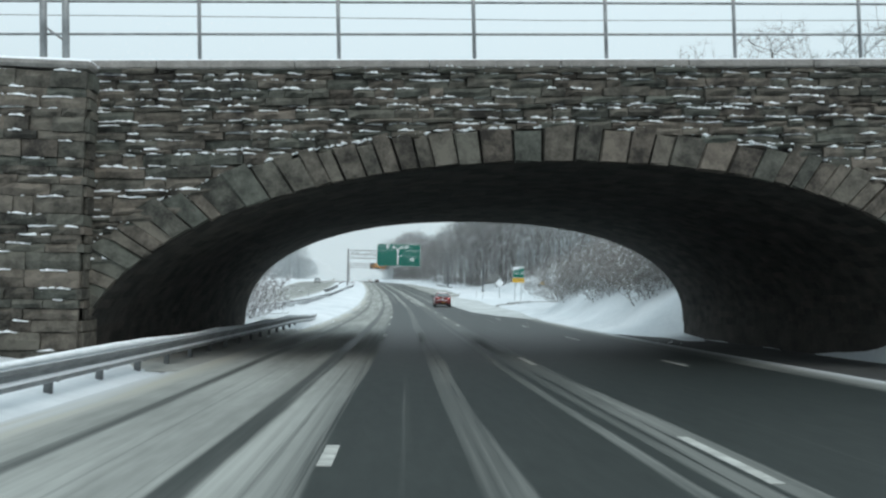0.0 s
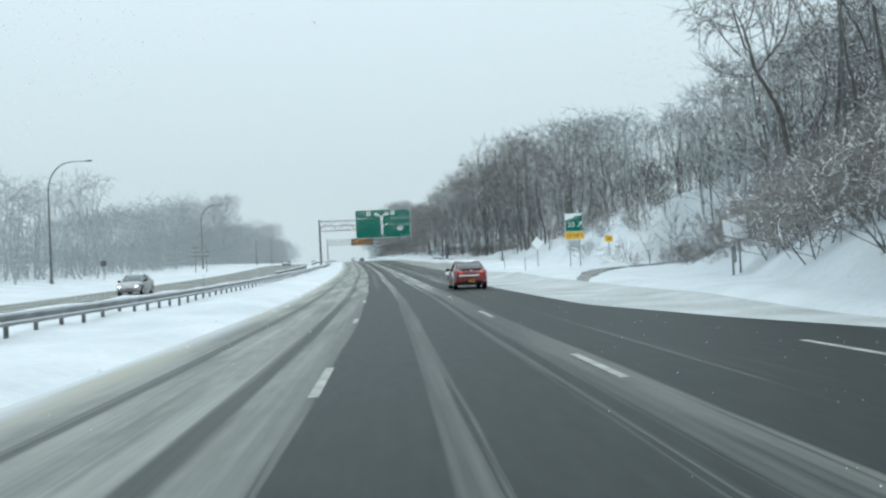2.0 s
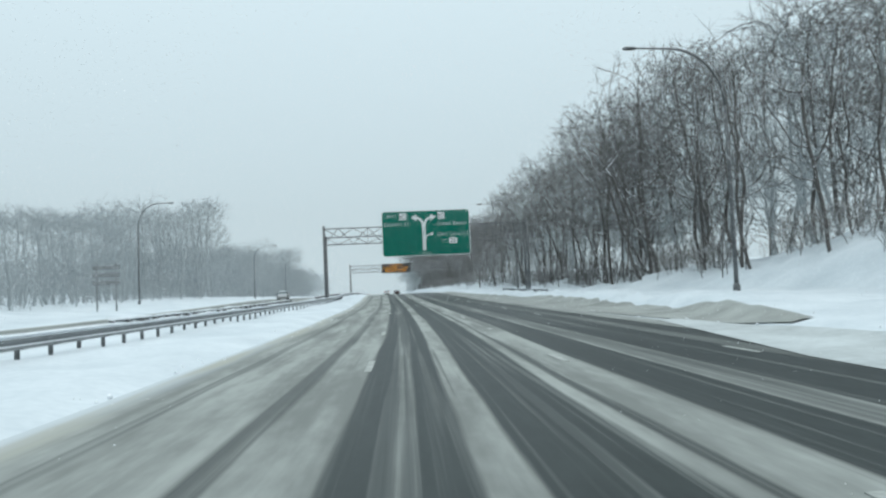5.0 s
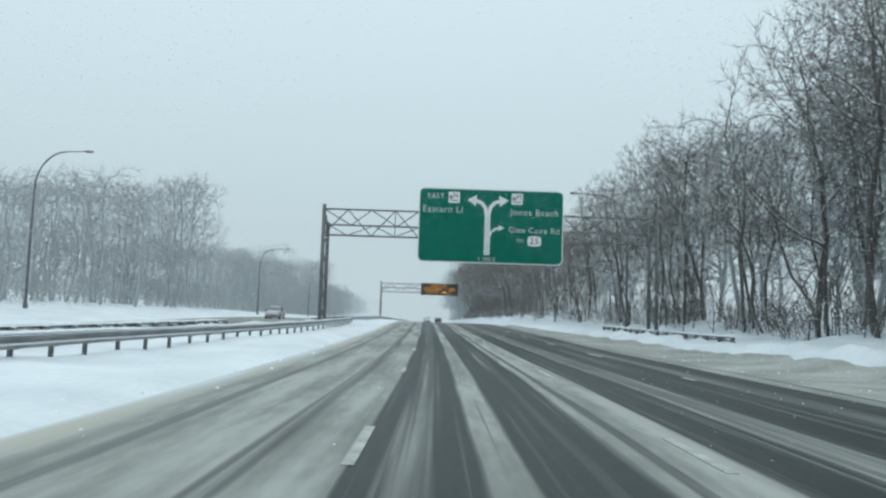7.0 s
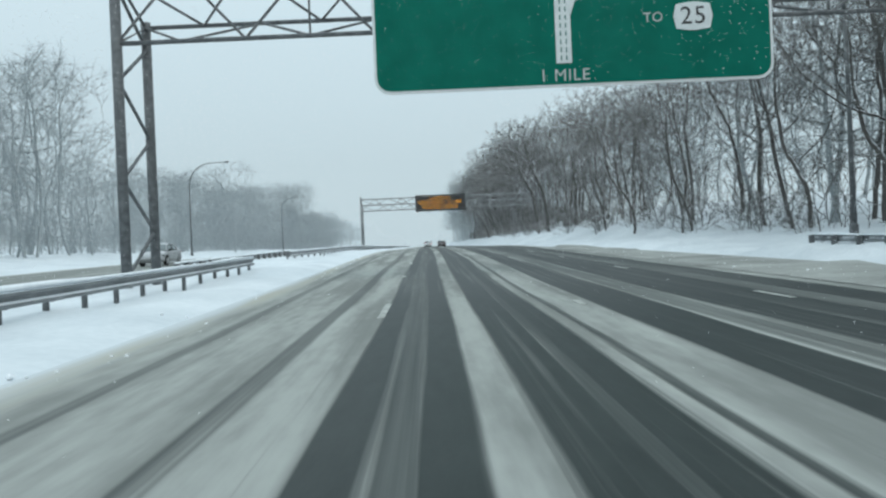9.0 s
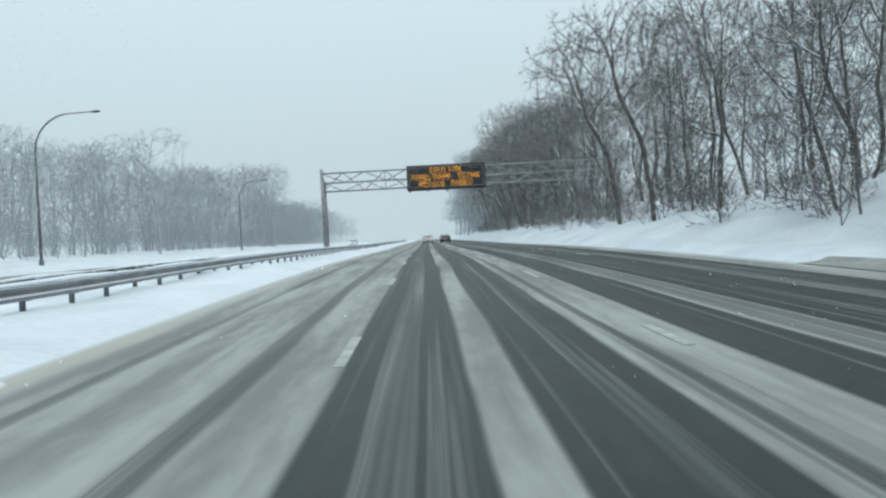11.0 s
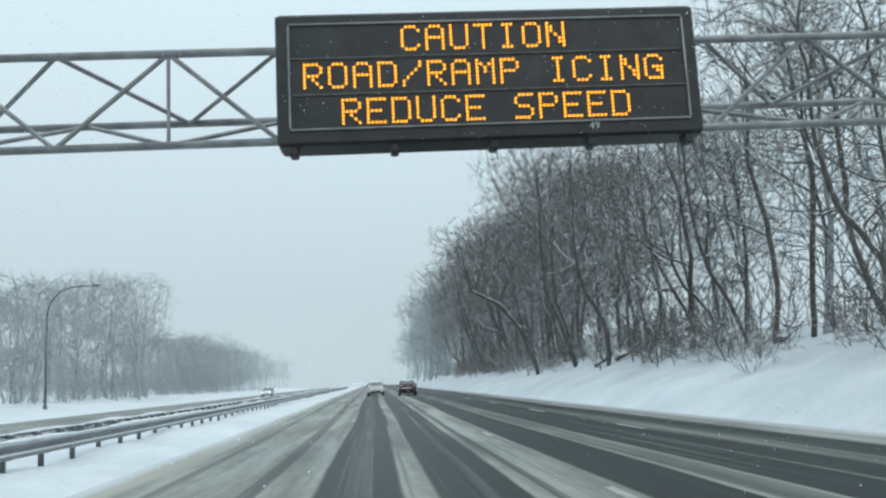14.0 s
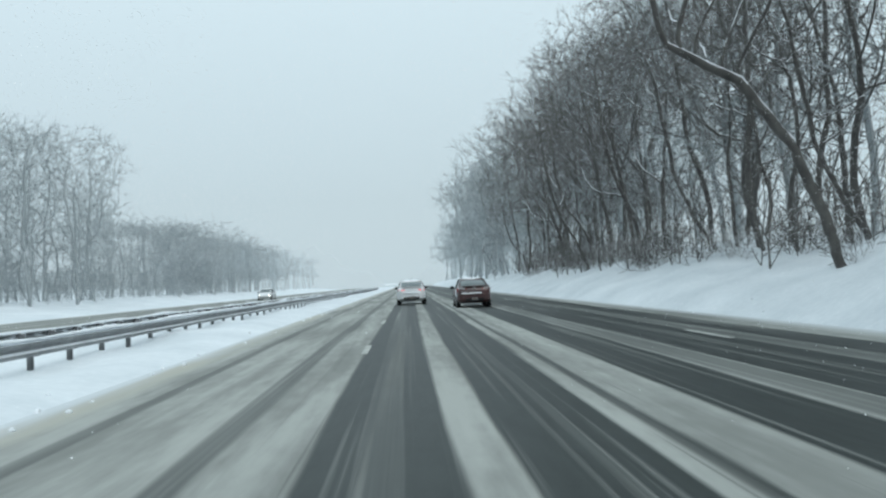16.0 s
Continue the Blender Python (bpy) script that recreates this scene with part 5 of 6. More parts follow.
def shrub(kind, u, y, size, turn, label, group, snowy=True, name="shrub"):
    ob = thing(name, label, name, group, Matrix.Translation(at(u, y, float(slope_up(u, y)))) @ Matrix.Rotation(turn, 4, "Z") @ Matrix.Diagonal((size, size, size * 0.95, 1)))
    part("stem", shrubs[kind][0], None, ob)
    part("crown", shrubs[kind][1 if snowy else 2], None, ob)


rng = random.Random(78)
for k in range(36):
    shrub(k % 3, -8.4 - rng.uniform(0, 9.5), 41.0 + k * 0.36 + rng.uniform(-1, 1), rng.uniform(0.8, 1.2), rng.uniform(0, 6.28), "round shrub thickly covered with snow in the median", "median shrubs")
for k in range(44):
    y = 42 + k * 1.0
    e = float(right_edge(y))
    shrub(k % 3, e + (0.9 if y < 58 else 4.5) + rng.uniform(0, 4.0 if y < 58 else 4.5), y, rng.uniform(0.7, 1.15), rng.uniform(0, 6.28), "tangled shrub laden with snow on the slope", "slope shrubs")
for k in range(46):
    y = 55 + k * 0.7
    shrub(k % 3, float(right_edge(y)) + rng.uniform(0.9, 7.5), y, rng.uniform(0.55, 1.05), rng.uniform(0, 6.28), "tangled shrub laden with snow on the slope", "slope shrubs")
for k in range(14):
    shrub(k % 3, 12.6 + rng.uniform(0, 3.6), 40.5 + k * 0.9, rng.uniform(0.6, 0.95), rng.uniform(0, 6.28), "tangled shrub laden with snow on the slope", "slope shrubs")
for k in range(62):
    y = 60 + k * 0.6
    shrub(3 + k % 3 if k % 4 else k % 3, float(right_edge(y)) + rng.uniform(1.4, 9.5), y, rng.uniform(0.45, 0.95), rng.uniform(0, 6.28), "pale rimed brush covering the snowy slope", "slope shrubs")
for k in range(50):
    y = rng.uniform(84, 200) if k < 40 else rng.uniform(200, 290)
    e = float(right_edge(y))
    shrub(3 + k % 3, e + rng.uniform(2.5, 9) + rng.uniform(0.1, 0.8) * inset(y), y, rng.uniform(0.6, 1.0), rng.uniform(0, 6.28), "low tangled shrub with snow at the wood's edge", "wood edge shrubs")
for k in range(44):
    y = 288 + k * 3.6 + rng.uniform(-1.5, 1.5)
    shrub(3 + k % 3, float(right_edge(y)) + rng.uniform(1.5, 6.5), y, rng.uniform(0.35, 0.8), rng.uniform(0, 6.28), "tangle of snowy brush and fallen twigs on the bank", "bank brush", k % 3 > 0)
for k in range(46):
    y = 82 + k * 1.6 + rng.uniform(-1, 1)
    shrub(3 + k % 3, float(right_edge(y)) + rng.uniform(0.8, 10), y, rng.uniform(0.35, 0.75), rng.uniform(0, 6.28), "small bare bush poking from the snowy slope", "slope bushes", k % 2 == 0, "bush")
for k in range(56):
    y = 196 + k * 4.6 + rng.uniform(-2, 2)
    e = float(right_edge(y))
    shrub(3 + k % 3, e + rng.uniform(1.6, 5.0) + 0.5 * inset(y), y, rng.uniform(0.55, 1.0), rng.uniform(0, 6.28), "dark bare bush at the foot of the wood", "wood edge bushes", False, "bush")


# fallen limbs lying on the bank under snow: u, y, length, turn
FALLEN = ((16.2, 362.0, 2.6, 0.5), (17.4, 363.4, 3.4, -0.4), (18.6, 364.4, 3.0, 0.2), (19.6, 365.6, 4.4, 0.25), (14.5, 362.4, 1.2, 0.1), (17.8, 345.0, 2.4, 0.8))


def fallen_limb(u, y, length, turn, seed):
    r = random.Random(seed)
    ob = thing("fallen_limb", "fallen bare limb under snow on the roadside bank", "fallen limb", "fallen limbs", Matrix.Translation(at(u, y, 0)))
    base = at(u, y, 0)

    def ground_at(p):
        q = float(slope_up(p[0], p[1]))
        return Vector(at(p[0], p[1], q)) - base

    line = []
    for k in range(8):
        d = (k / 7 - 0.5) * length
        line.append((u + math.cos(turn) * d + r.uniform(-0.08, 0.08), y + math.sin(turn) * d + r.uniform(-0.08, 0.08)))
    pts = [ground_at(p) + Vector((0, 0, 0.16 + 0.05 * k)) for k, p in enumerate(line)]
    part("limb", Geo().tube(pts, [0.15 - 0.014 * k for k in range(8)], 7), M_BARK, ob, smooth=True)
    part("snow_cap", Geo().tube([p + Vector((0, 0, 0.1 - 0.008 * k)) for k, p in enumerate(pts)], [0.05 + 0.07 * r.random() for k in range(8)], 6), M_SNOW_CLOD, ob, "snow lying along the limb", smooth=True)
    for k in range(2, 8):
        for n in range(3):
            a, up = r.uniform(0, 6.28), r.uniform(0.2, 0.9)
            tip = Vector((math.cos(a), math.sin(a), up)) * r.uniform(0.5, 1.5)
            mid = tip * 0.5 + Vector((0, 0, r.uniform(-0.1, 0.15)))
            part("branch", Geo().tube([pts[k], pts[k] + mid, pts[k] + tip], [0.032, 0.02, 0.006], 4), M_BARK, ob)
    return ob


for i, (u, y, length, turn) in enumerate(FALLEN):
    fallen_limb(u, y, length, turn, 200 + i)


# ---- road signs beside the carriageway ----
def sign_posts(ob, xs, length, r=0.035):
    for x in xs:
        part("post", Geo().box((x, 0.06, length / 2 - 0.4), (r * 2, r * 1.6, length + 0.8)), M_STEEL, ob)


def upright(name, label, category, u, y):
    return thing(name, label, category, m=Matrix.Translation(at(u, y, float(slope_up(u, y)))))


ex_u, ex_y = 17.65, 119.8
z0 = float(slope_up(ex_u, ex_y))
ex = upright("exit_sign", "green exit sign half covered with snow over a yellow plate", "road sign", ex_u, ex_y)
sign_posts(ex, (-0.45, 0.45), 4.9 - z0)
p = panel("border", 1.66, 1.62, 0.04, 0.1, M_WHITE, ex, "white edge")
p.location = (0, 0, 4.26 - z0)
p = panel("face", 1.56, 1.52, 0.06, 0.08, M_GREEN, ex, "green sheeting")
p.location = (0, 0, 4.26 - z0)
p = panel("speed_plate", 1.72, 0.62, 0.05, 0.06, M_YELLOW, ex, "yellow advisory plate")
p.location = (0, 0, 3.1 - z0)
yf = -0.035
words("EXIT", 0.42, 0.05, 4.72 - z0, yf, M_WHITE, ex, label="white lettering")
words("30", 0.62, -0.28, 4.08 - z0, yf, M_WHITE, ex, label="white numerals")
for name, g in (("arrow_shaft", Geo().box((0.48, yf, 4.06 - z0), (0.10, 0.03, 0.5), Matrix.Translation((0.48, 0, 4.06 - z0)) @ Matrix.Rotation(radians(40), 4, "Y") @ Matrix.Translation((-0.48, 0, z0 - 4.06)))),):
    part(name, g, M_WHITE, ex)
g = Geo().loft([[(0.74, y, 4.34 - z0), (0.42, y, 4.30 - z0), (0.70, y, 4.02 - z0)] for y in (yf + 0.015, yf - 0.015)])
part("arrow_head", g, M_WHITE, ex)
words("15 MPH", 0.42, 0, 3.1 - z0, yf - 0.01, M_BLACK, ex, label="black lettering")
g = Geo()
rows = []
rng = random.Random(3)
for k in range(9):
    x = -0.78 + 1.5 * k / 8
    low = 0.75 - 0.5 * (1 - k / 8) ** 1.2 - rng.uniform(0, 0.16)
    rows.append([(x, -0.05, 0.76), (x, -0.05, low), (x, -0.03, low), (x, -0.03, 0.76)])
p = part("stuck_snow", Geo().loft(rows), M_SNOW_CLOD, ex, "snow stuck to the sign's upper corner")
p.location = (0, 0, 4.26 - z0)

dia = upright("warning_sign", "diamond warning sign plastered white with snow", "road sign", 16.7, 131.6)
z0 = float(slope_up(16.7, 131.6))
sign_posts(dia, (0,), 3.2 - z0)
p = panel("plate", 0.95, 0.95, 0.04, 0.06, M_SNOW_CLOD, dia, "plate covered by snow")
p.matrix_basis = pose(0, 0, 2.65 - z0, 0, 45, 0)

bx = upright("framed_road_sign", "open pale sign frame with snow along its edges", "road sign", 19.0, 88.9)
z0 = float(slope_up(19.0, 88.9))
sign_posts(bx, (-0.45, 0.45), 4.1 - z0, 0.05)
for z, h in ((4.1, 0.16), (3.1, 0.12)):
    part("cross_bar", Geo().box((0, 0, z - z0), (1.6, 0.1, h), bevel=0.02), M_WHITE, bx)
    part("snow_strip", Geo().box((0, 0, z - z0 + h / 2 + 0.04), (1.62, 0.13, 0.09), bevel=0.035), M_SNOW_CLOD, bx, "strip of snow")
part("side_bar", Geo().box((-0.74, 0, 3.6 - z0), (0.1, 0.08, 0.95)), M_WHITE, bx)
part("side_bar", Geo().box((0.74, 0, 3.6 - z0), (0.1, 0.08, 0.95)), M_WHITE, bx)
part("middle_bar", Geo().box((0.12, 0, 3.6 - z0), (0.07, 0.08, 0.95)), M_WHITE, bx)

wt = upright("snowed_sign", "tilted square sign plastered white with snow", "road sign", 16.4, 84.2)
z0 = float(slope_up(16.4, 84.2))
sign_posts(wt, (-0.05, 0.3), 2.9 - z0, 0.04)
p = panel("plate", 1.15, 1.0, 0.05, 0.05, M_SNOW_CLOD, wt, "plate covered by snow")
p.matrix_basis = pose(0.1, -0.05, 2.45 - z0, 0, -8, 0)

ya = upright("arrow_sign", "small yellow arrow sign half hidden by snow", "road sign", 22.0, 124)
z0 = float(slope_up(22.0, 124))
sign_posts(ya, (0,), 1.7)
p = panel("plate", 0.75, 0.6, 0.03, 0.04, M_YELLOW, ya, "yellow plate")
p.location = (0, 0, 1.5)
stroke_g = Geo().box((0.05, -0.03, 1.5), (0.3, 0.02, 0.09))
part("arrow_bar", stroke_g, M_BLACK, ya)
for u, y, w, h in ((24.5, 120, 0.6, 0.75), (26.2, 121.5, 0.3, 0.5)):
    sg = upright("small_sign", "small pale sign on a thin post in the snow", "road sign", u, y)
    sign_posts(sg, (0,), 1.9, 0.025)
    panel("plate", w, h, 0.03, 0.03, M_WHITE, sg, "snow-dusted plate").location = (0, 0, 1.65)
for u, y in ((11.6, 112), (12.6, 128), (-10.2, 96)):
    mk = upright("delineator", "thin roadside marker post in the snow", "marker post", u, y)
    part("rod", Geo().box((0, 0, 0.45), (0.05, 0.02, 1.5), bevel=0.006), M_STEEL, mk)
    part("reflector", Geo().box((0, -0.016, 1.1), (0.05, 0.012, 0.12), bevel=0.004), M_WHITE, mk, "white reflector")
rd = upright("stop_sign_back", "dark back of an octagonal sign on a post", "road sign", -34.6, 159)
sign_posts(rd, (0,), 2.3)
part("plate", Geo().tube([(0, -0.02, 2.1), (0, 0.02, 2.1)], 0.42, 8), M_POST, rd)
ls = upright("slatted_road_sign", "slatted back of a large sign across the carriageway", "road sign", -30.5, 206)
sign_posts(ls, (-1.0, 1.0), 5.2, 0.07)
for z in (3.1, 3.9, 4.7):
    part("slat", Geo().box((0, 0, z), (2.9, 0.06, 0.42), bevel=0.02), M_STEEL, ls)


# ---- cars ----
def lathe(profile, n=20):
    """A solid of turning about the x axis from (x, radius) pairs."""
    return Geo().loft([[(x, r * math.cos(a), r * math.sin(a)) for a in (2 * math.pi * j / n for j in range(n))] for x, r in profile])


M_TYRE = surface("wet rubber", (0.012, 0.012, 0.012), (0.03, 0.03, 0.03), 8.0, 0.6, 0.2, 40.0)
M_RIM = surface("alloy wheel", (0.5, 0.51, 0.52), (0.72, 0.73, 0.74), 6.0, 0.4, 0.0, 30.0, 0.4)
# base colour lifted in place of the brightness seen through glass
M_GLASS = surface("opaque car glass with lifted tone", (0.11, 0.135, 0.14), (0.16, 0.19, 0.195), 2.0, 0.06, 0.0, 20.0)
M_TAIL = glowing("red tail lamp", (0.8, 0.02, 0.015), 0.9)
M_LENS = surface("red lamp lens", (0.3, 0.012, 0.012), (0.42, 0.03, 0.03), 6.0, 0.2, 0.0, 30.0)
M_HEAD = glowing("headlamp", (1.0, 0.97, 0.9), 6.0)
M_TRIM = surface("black plastic trim", (0.008, 0.008, 0.009), (0.02, 0.02, 0.02), 5.0, 0.65, 0.1, 40.0, spec=0.2)


def car_paint(name, dark, light):
    m = surface(name, dark, light, 2.5, 0.35, 0.05, 14.0)
    b = m.node_tree.nodes["Principled BSDF"]
    b.inputs["Coat Weight"].default_value, b.inputs["Coat Roughness"].default_value = 0.5, 0.12
    return m


M_RED = car_paint("dirty dark red paint", (0.10, 0.011, 0.011), (0.21, 0.022, 0.021))
M_PALE = car_paint("white car paint", (0.62, 0.64, 0.65), (0.78, 0.79, 0.8))
M_PLATE = surface("dirty yellow plate", (0.26, 0.13, 0.012), (0.42, 0.23, 0.03), 7.0, 0.6, 0.1, 30.0)
M_DIGITS = surface("faded plate digits", (0.1, 0.045, 0.01), (0.18, 0.085, 0.02), 7.0, 0.6, 0.1, 30.0)
M_DARK = car_paint("dark maroon paint", (0.035, 0.012, 0.012), (0.065, 0.022, 0.022))
M_GREYCAR = car_paint("silver paint", (0.3, 0.31, 0.32), (0.45, 0.46, 0.47))


def sedan(label, paint, m, size=1.0, lit="tail", snowy=True, plate_paint=None):
    """A four-door saloon, its nose to +y, standing on z = 0."""
    ob = thing("car", label, "car", m=m @ Matrix.Diagonal((size, size, size, 1)))
    # y, half width, bottom, belt, deck
    st = ((-2.17, 0.56, 0.46, 0.74, 0.80), (-2.13, 0.72, 0.34, 0.86, 0.94), (-2.02, 0.80, 0.28, 0.95, 1.03), (-1.80, 0.835, 0.24, 0.99, 1.075), (-1.45, 0.855, 0.21, 0.99, 1.08), (-0.9, 0.86, 0.19, 0.96, 1.05), (0.0, 0.86, 0.19, 0.93, 1.0),
          (0.8, 0.86, 0.19, 0.91, 0.99), (1.25, 0.85, 0.2, 0.86, 0.97), (1.65, 0.82, 0.21, 0.77, 0.88), (1.95, 0.76, 0.24, 0.66, 0.76), (2.1, 0.66, 0.28, 0.56, 0.64), (2.17, 0.5, 0.36, 0.48, 0.54))
    rows = []
    for y, w, zb, zs, zd in st:
        half = [(0.0, zb), (w * 0.82, zb), (w * 0.97, zb + 0.10), (w, zb + (zs - zb) * 0.42), (w * 0.985, zb + (zs - zb) * 0.62), (w * 0.99, zs - 0.05), (w * 0.94, zs + 0.01), (w * 0.72, zd - 0.015), (w * 0.35, zd), (0.0, zd + 0.004)]
        rows.append([(x, y, z) for x, z in half] + [(-x, y, z) for x, z in half[-2:0:-1]])
    part("body", Geo().loft(rows), paint, ob, smooth=True)
    # cabin: y, base half width, base z, top half width, top z
    cab = ((-1.66, 0.70, 1.05, 0.62, 1.065), (-1.25, 0.755, 1.02, 0.60, 1.24), (-0.92, 0.775, 1.0, 0.575, 1.375), (-0.5, 0.785, 0.98, 0.575, 1.425), (0.0, 0.79, 0.96, 0.575, 1.435), (0.35, 0.785, 0.95, 0.57, 1.395), (0.8, 0.77, 0.95, 0.60, 1.19), (1.22, 0.72, 0.95, 0.64, 0.975))
    rows = []
    for y, wb, zb, wt, zt in cab:
        half = [(0.0, zb - 0.05), (wb, zb - 0.05), (wb, zb), (wt + (wb - wt) * 0.45, zb + (zt - zb) * 0.6), (wt, zt - 0.015 * (zt - zb)), (wt * 0.6, zt + 0.012), (0.0, zt + 0.016)]
        rows.append([(x, y, z) for x, z in half] + [(-x, y, z) for x, z in half[-2:0:-1]])
    part("cabin_glass", Geo().loft(rows), M_GLASS, ob, "opaque glass, brightness from behind put into its tone", smooth=True)
    # roof skin over the cabin
    rows = []
    for y, wt, zt in ((-1.0, 0.55, 1.352), (-0.88, 0.575, 1.395), (-0.5, 0.585, 1.435), (0.0, 0.585, 1.445), (0.32, 0.58, 1.41), (0.42, 0.56, 1.37)):
        rows.append([(-wt, y, zt - 0.035), (wt, y, zt - 0.035), (wt + 0.006, y, zt - 0.008), (wt * 0.6, y, zt + 0.018), (0, y, zt + 0.024), (-wt * 0.6, y, zt + 0.018), (-wt - 0.006, y, zt - 0.008)])
    part("roof", Geo().loft(rows), paint, ob, smooth=True)
    for s in (-1, 1):
        part("rear_pillar", Geo().tube([(s * 0.70, -1.62, 1.07), (s * 0.655, -1.25, 1.21), (s * 0.60, -0.92, 1.36)], [0.018, 0.024, 0.022], 8), paint, ob, smooth=True)
        rows = []
        for y, wb, zb, wt, zt, cut in ((-1.66, 0.70, 1.05, 0.62, 1.065, 0.0), (-1.45, 0.728, 1.035, 0.612, 1.155, 0.0), (-1.25, 0.755, 1.02, 0.60, 1.24, 0.02), (-1.08, 0.765, 1.01, 0.587, 1.31, 0.14), (-0.98, 0.772, 1.003, 0.58, 1.35, 0.3)):
            rows.append([(s * (wb + (wt - wb) * k + 0.012 - 0.004 * abs(2 * k - 1)), y - cut * (1 - k) ** 2 * 0.6, zb + (zt - zb) * k) for k in (0.0, 0.3, 0.6, 0.85, 1.0)])
        part("rear_quarter", Geo().loft(rows if s > 0 else [r[::-1] for r in rows], close=False), paint, ob, smooth=True)
        part("middle_pillar", Geo().tube([(s * 0.795, -0.12, 0.96), (s * 0.70, -0.14, 1.23), (s * 0.585, -0.16, 1.42)], 0.035, 6), M_TRIM, ob)
        part("front_pillar", Geo().tube([(s * 0.745, 1.2, 0.96), (s * 0.66, 0.8, 1.185), (s * 0.585, 0.38, 1.385)], 0.026, 6), paint, ob, smooth=True)
        part("sill", Geo().box((s * 0.835, 0.0, 0.23), (0.05, 2.3, 0.1), bevel=0.02), paint, ob)
        part("window_line", Geo().tube([(s * 0.80, -1.15, 1.005), (s * 0.812, -0.3, 0.965), (s * 0.80, 0.9, 0.945)], 0.014, 6), M_TRIM, ob)
        mirror = part("mirror", Geo().box((s * 0.93, 0.86, 1.0), (0.2, 0.11, 0.15), bevel=0.045), M_TRIM, ob, "black door mirror")
        part("mirror_stalk", Geo().box((s * 0.82, 0.88, 0.955), (0.1, 0.06, 0.05), bevel=0.012), M_TRIM, mirror)
        for y in (-0.42, 0.5):
            part("handle", Geo().box((s * 0.868, y, 0.82), (0.035, 0.19, 0.035), bevel=0.012), paint, ob)
        for y in (-0.12, 0.95):
            part("door_gap", Geo().box((s * 0.858, y, 0.6), (0.006, 0.007, 0.62)), M_TRIM, ob)
    wheel_tyre = lathe(((-0.10, 0.20), (-0.10, 0.27), (-0.085, 0.30), (0.085, 0.30), (0.10, 0.27), (0.10, 0.20)), 24).mesh("tyre", M_TYRE, True)
    rim = lathe(((-0.06, 0.21), (0.03, 0.205), (0.095, 0.20), (0.105, 0.185), (0.075, 0.17), (0.07, 0.03)), 24)
    for k in range(10):
        a = 2 * math.pi * k / 10
        rim.box((0.09, 0, 0.11), (0.03, 0.032, 0.16), Matrix.Rotation(a, 4, "X"))
    rim.loft([[(x, r * math.cos(q), r * math.sin(q)) for q in (2 * math.pi * j / 10 for j in range(10))] for x, r in ((0.06, 0.055), (0.105, 0.05), (0.115, 0.03))])
    rim = rim.mesh("rim", M_RIM)
    # closed by a black disc in place of the shaded hollow behind
    well = lathe(((-0.02, 0.365), (0.022, 0.36), (0.03, 0.345), (0.012, 0.33)), 24).mesh("wheel_arch", M_TRIM, True)
    for s in (-1, 1):
        for y in (-1.27, 1.3):
            wa = part("wheel_arch", well, None, ob)
            wa.matrix_basis = Matrix.Translation((s * 0.835, y, 0.33)) @ Matrix.Diagonal((s, 1, 1, 1))
            w = part("wheel", Geo().tube([(-0.05, 0, 0), (0.04, 0, 0)], 0.05, 10), M_TRIM, ob)
            w.matrix_basis = Matrix.Translation((s * 0.755, y, 0.30)) @ Matrix.Diagonal((s, 1, 1, 1))
            part("tyre", wheel_tyre, None, w)
            part("rim", rim, None, w, "silver multi-spoke alloy rim")
    # tail
    for s in (-1, 1):
        lens = Geo().loft([[(s * 0.40, -2.105, 0.84), (s * 0.84, -1.80, 0.80), (s * 0.845, -1.80, 0.95), (s * 0.42, -2.10, 0.95)], [(s * 0.40, -2.16, 0.84), (s * 0.78, -2.02, 0.80), (s * 0.79, -2.0, 0.95), (s * 0.42, -2.125, 0.955)]])
        tl = part("tail_lamp", lens, M_LENS, ob, "wrap-around red tail lamp")
        if lit == "tail":
            part("bulb", Geo().box((s * 0.52, -2.142, 0.865), (0.15, 0.03, 0.055), bevel=0.012), M_TAIL, tl, "lit red bulb")
            part("bulb", Geo().box((s * 0.70, -2.075, 0.865), (0.12, 0.05, 0.055), bevel=0.012), M_TAIL, tl, "lit red bulb")
        hl = part("headlamp", Geo().loft([[(s * 0.42, 2.1, 0.56), (s * 0.80, 1.72, 0.62), (s * 0.80, 1.7, 0.76), (s * 0.46, 2.0, 0.68)], [(s * 0.40, 2.15, 0.56), (s * 0.77, 1.95, 0.62), (s * 0.77, 1.88, 0.74), (s * 0.44, 2.06, 0.69)]]), M_GLASS, ob)
        if lit == "head":
            part("bulb", Geo().box((s * 0.6, 2.08, 0.63), (0.16, 0.05, 0.07), bevel=0.02), M_HEAD, hl, "lit headlamp bulb")
    part("boot_edge", Geo().box((0, -2.06, 1.05), (1.2, 0.17, 0.032), bevel=0.014), paint, ob)
    part("bumper", Geo().loft([[(x * 0.99, y, z) for x, y in ((-0.86, -1.72), (-0.79, -2.08), (-0.5, -2.215), (0.5, -2.215), (0.79, -2.08), (0.86, -1.72))] for z in (0.36, 0.42, 0.62, 0.68)], close=True), paint, ob, smooth=True)
    part("bumper_insert", Geo().box((0.0, -2.19, 0.40), (0.95, 0.07, 0.17), bevel=0.03), M_TRIM, ob, "black lower bumper insert")
    part("badge", Geo().box((0.0, -2.15, 0.955), (0.14, 0.02, 0.045), bevel=0.008), M_RIM, ob)
    plate = part("number_plate", Geo().box((0.0, -2.235, 0.43), (0.31, 0.02, 0.135), bevel=0.006), plate_paint or M_STEEL, ob, "dirty number plate")
    part("plate_bar", Geo().box((0.0, -2.247, 0.43), (0.2, 0.006, 0.028)), M_DIGITS, plate)
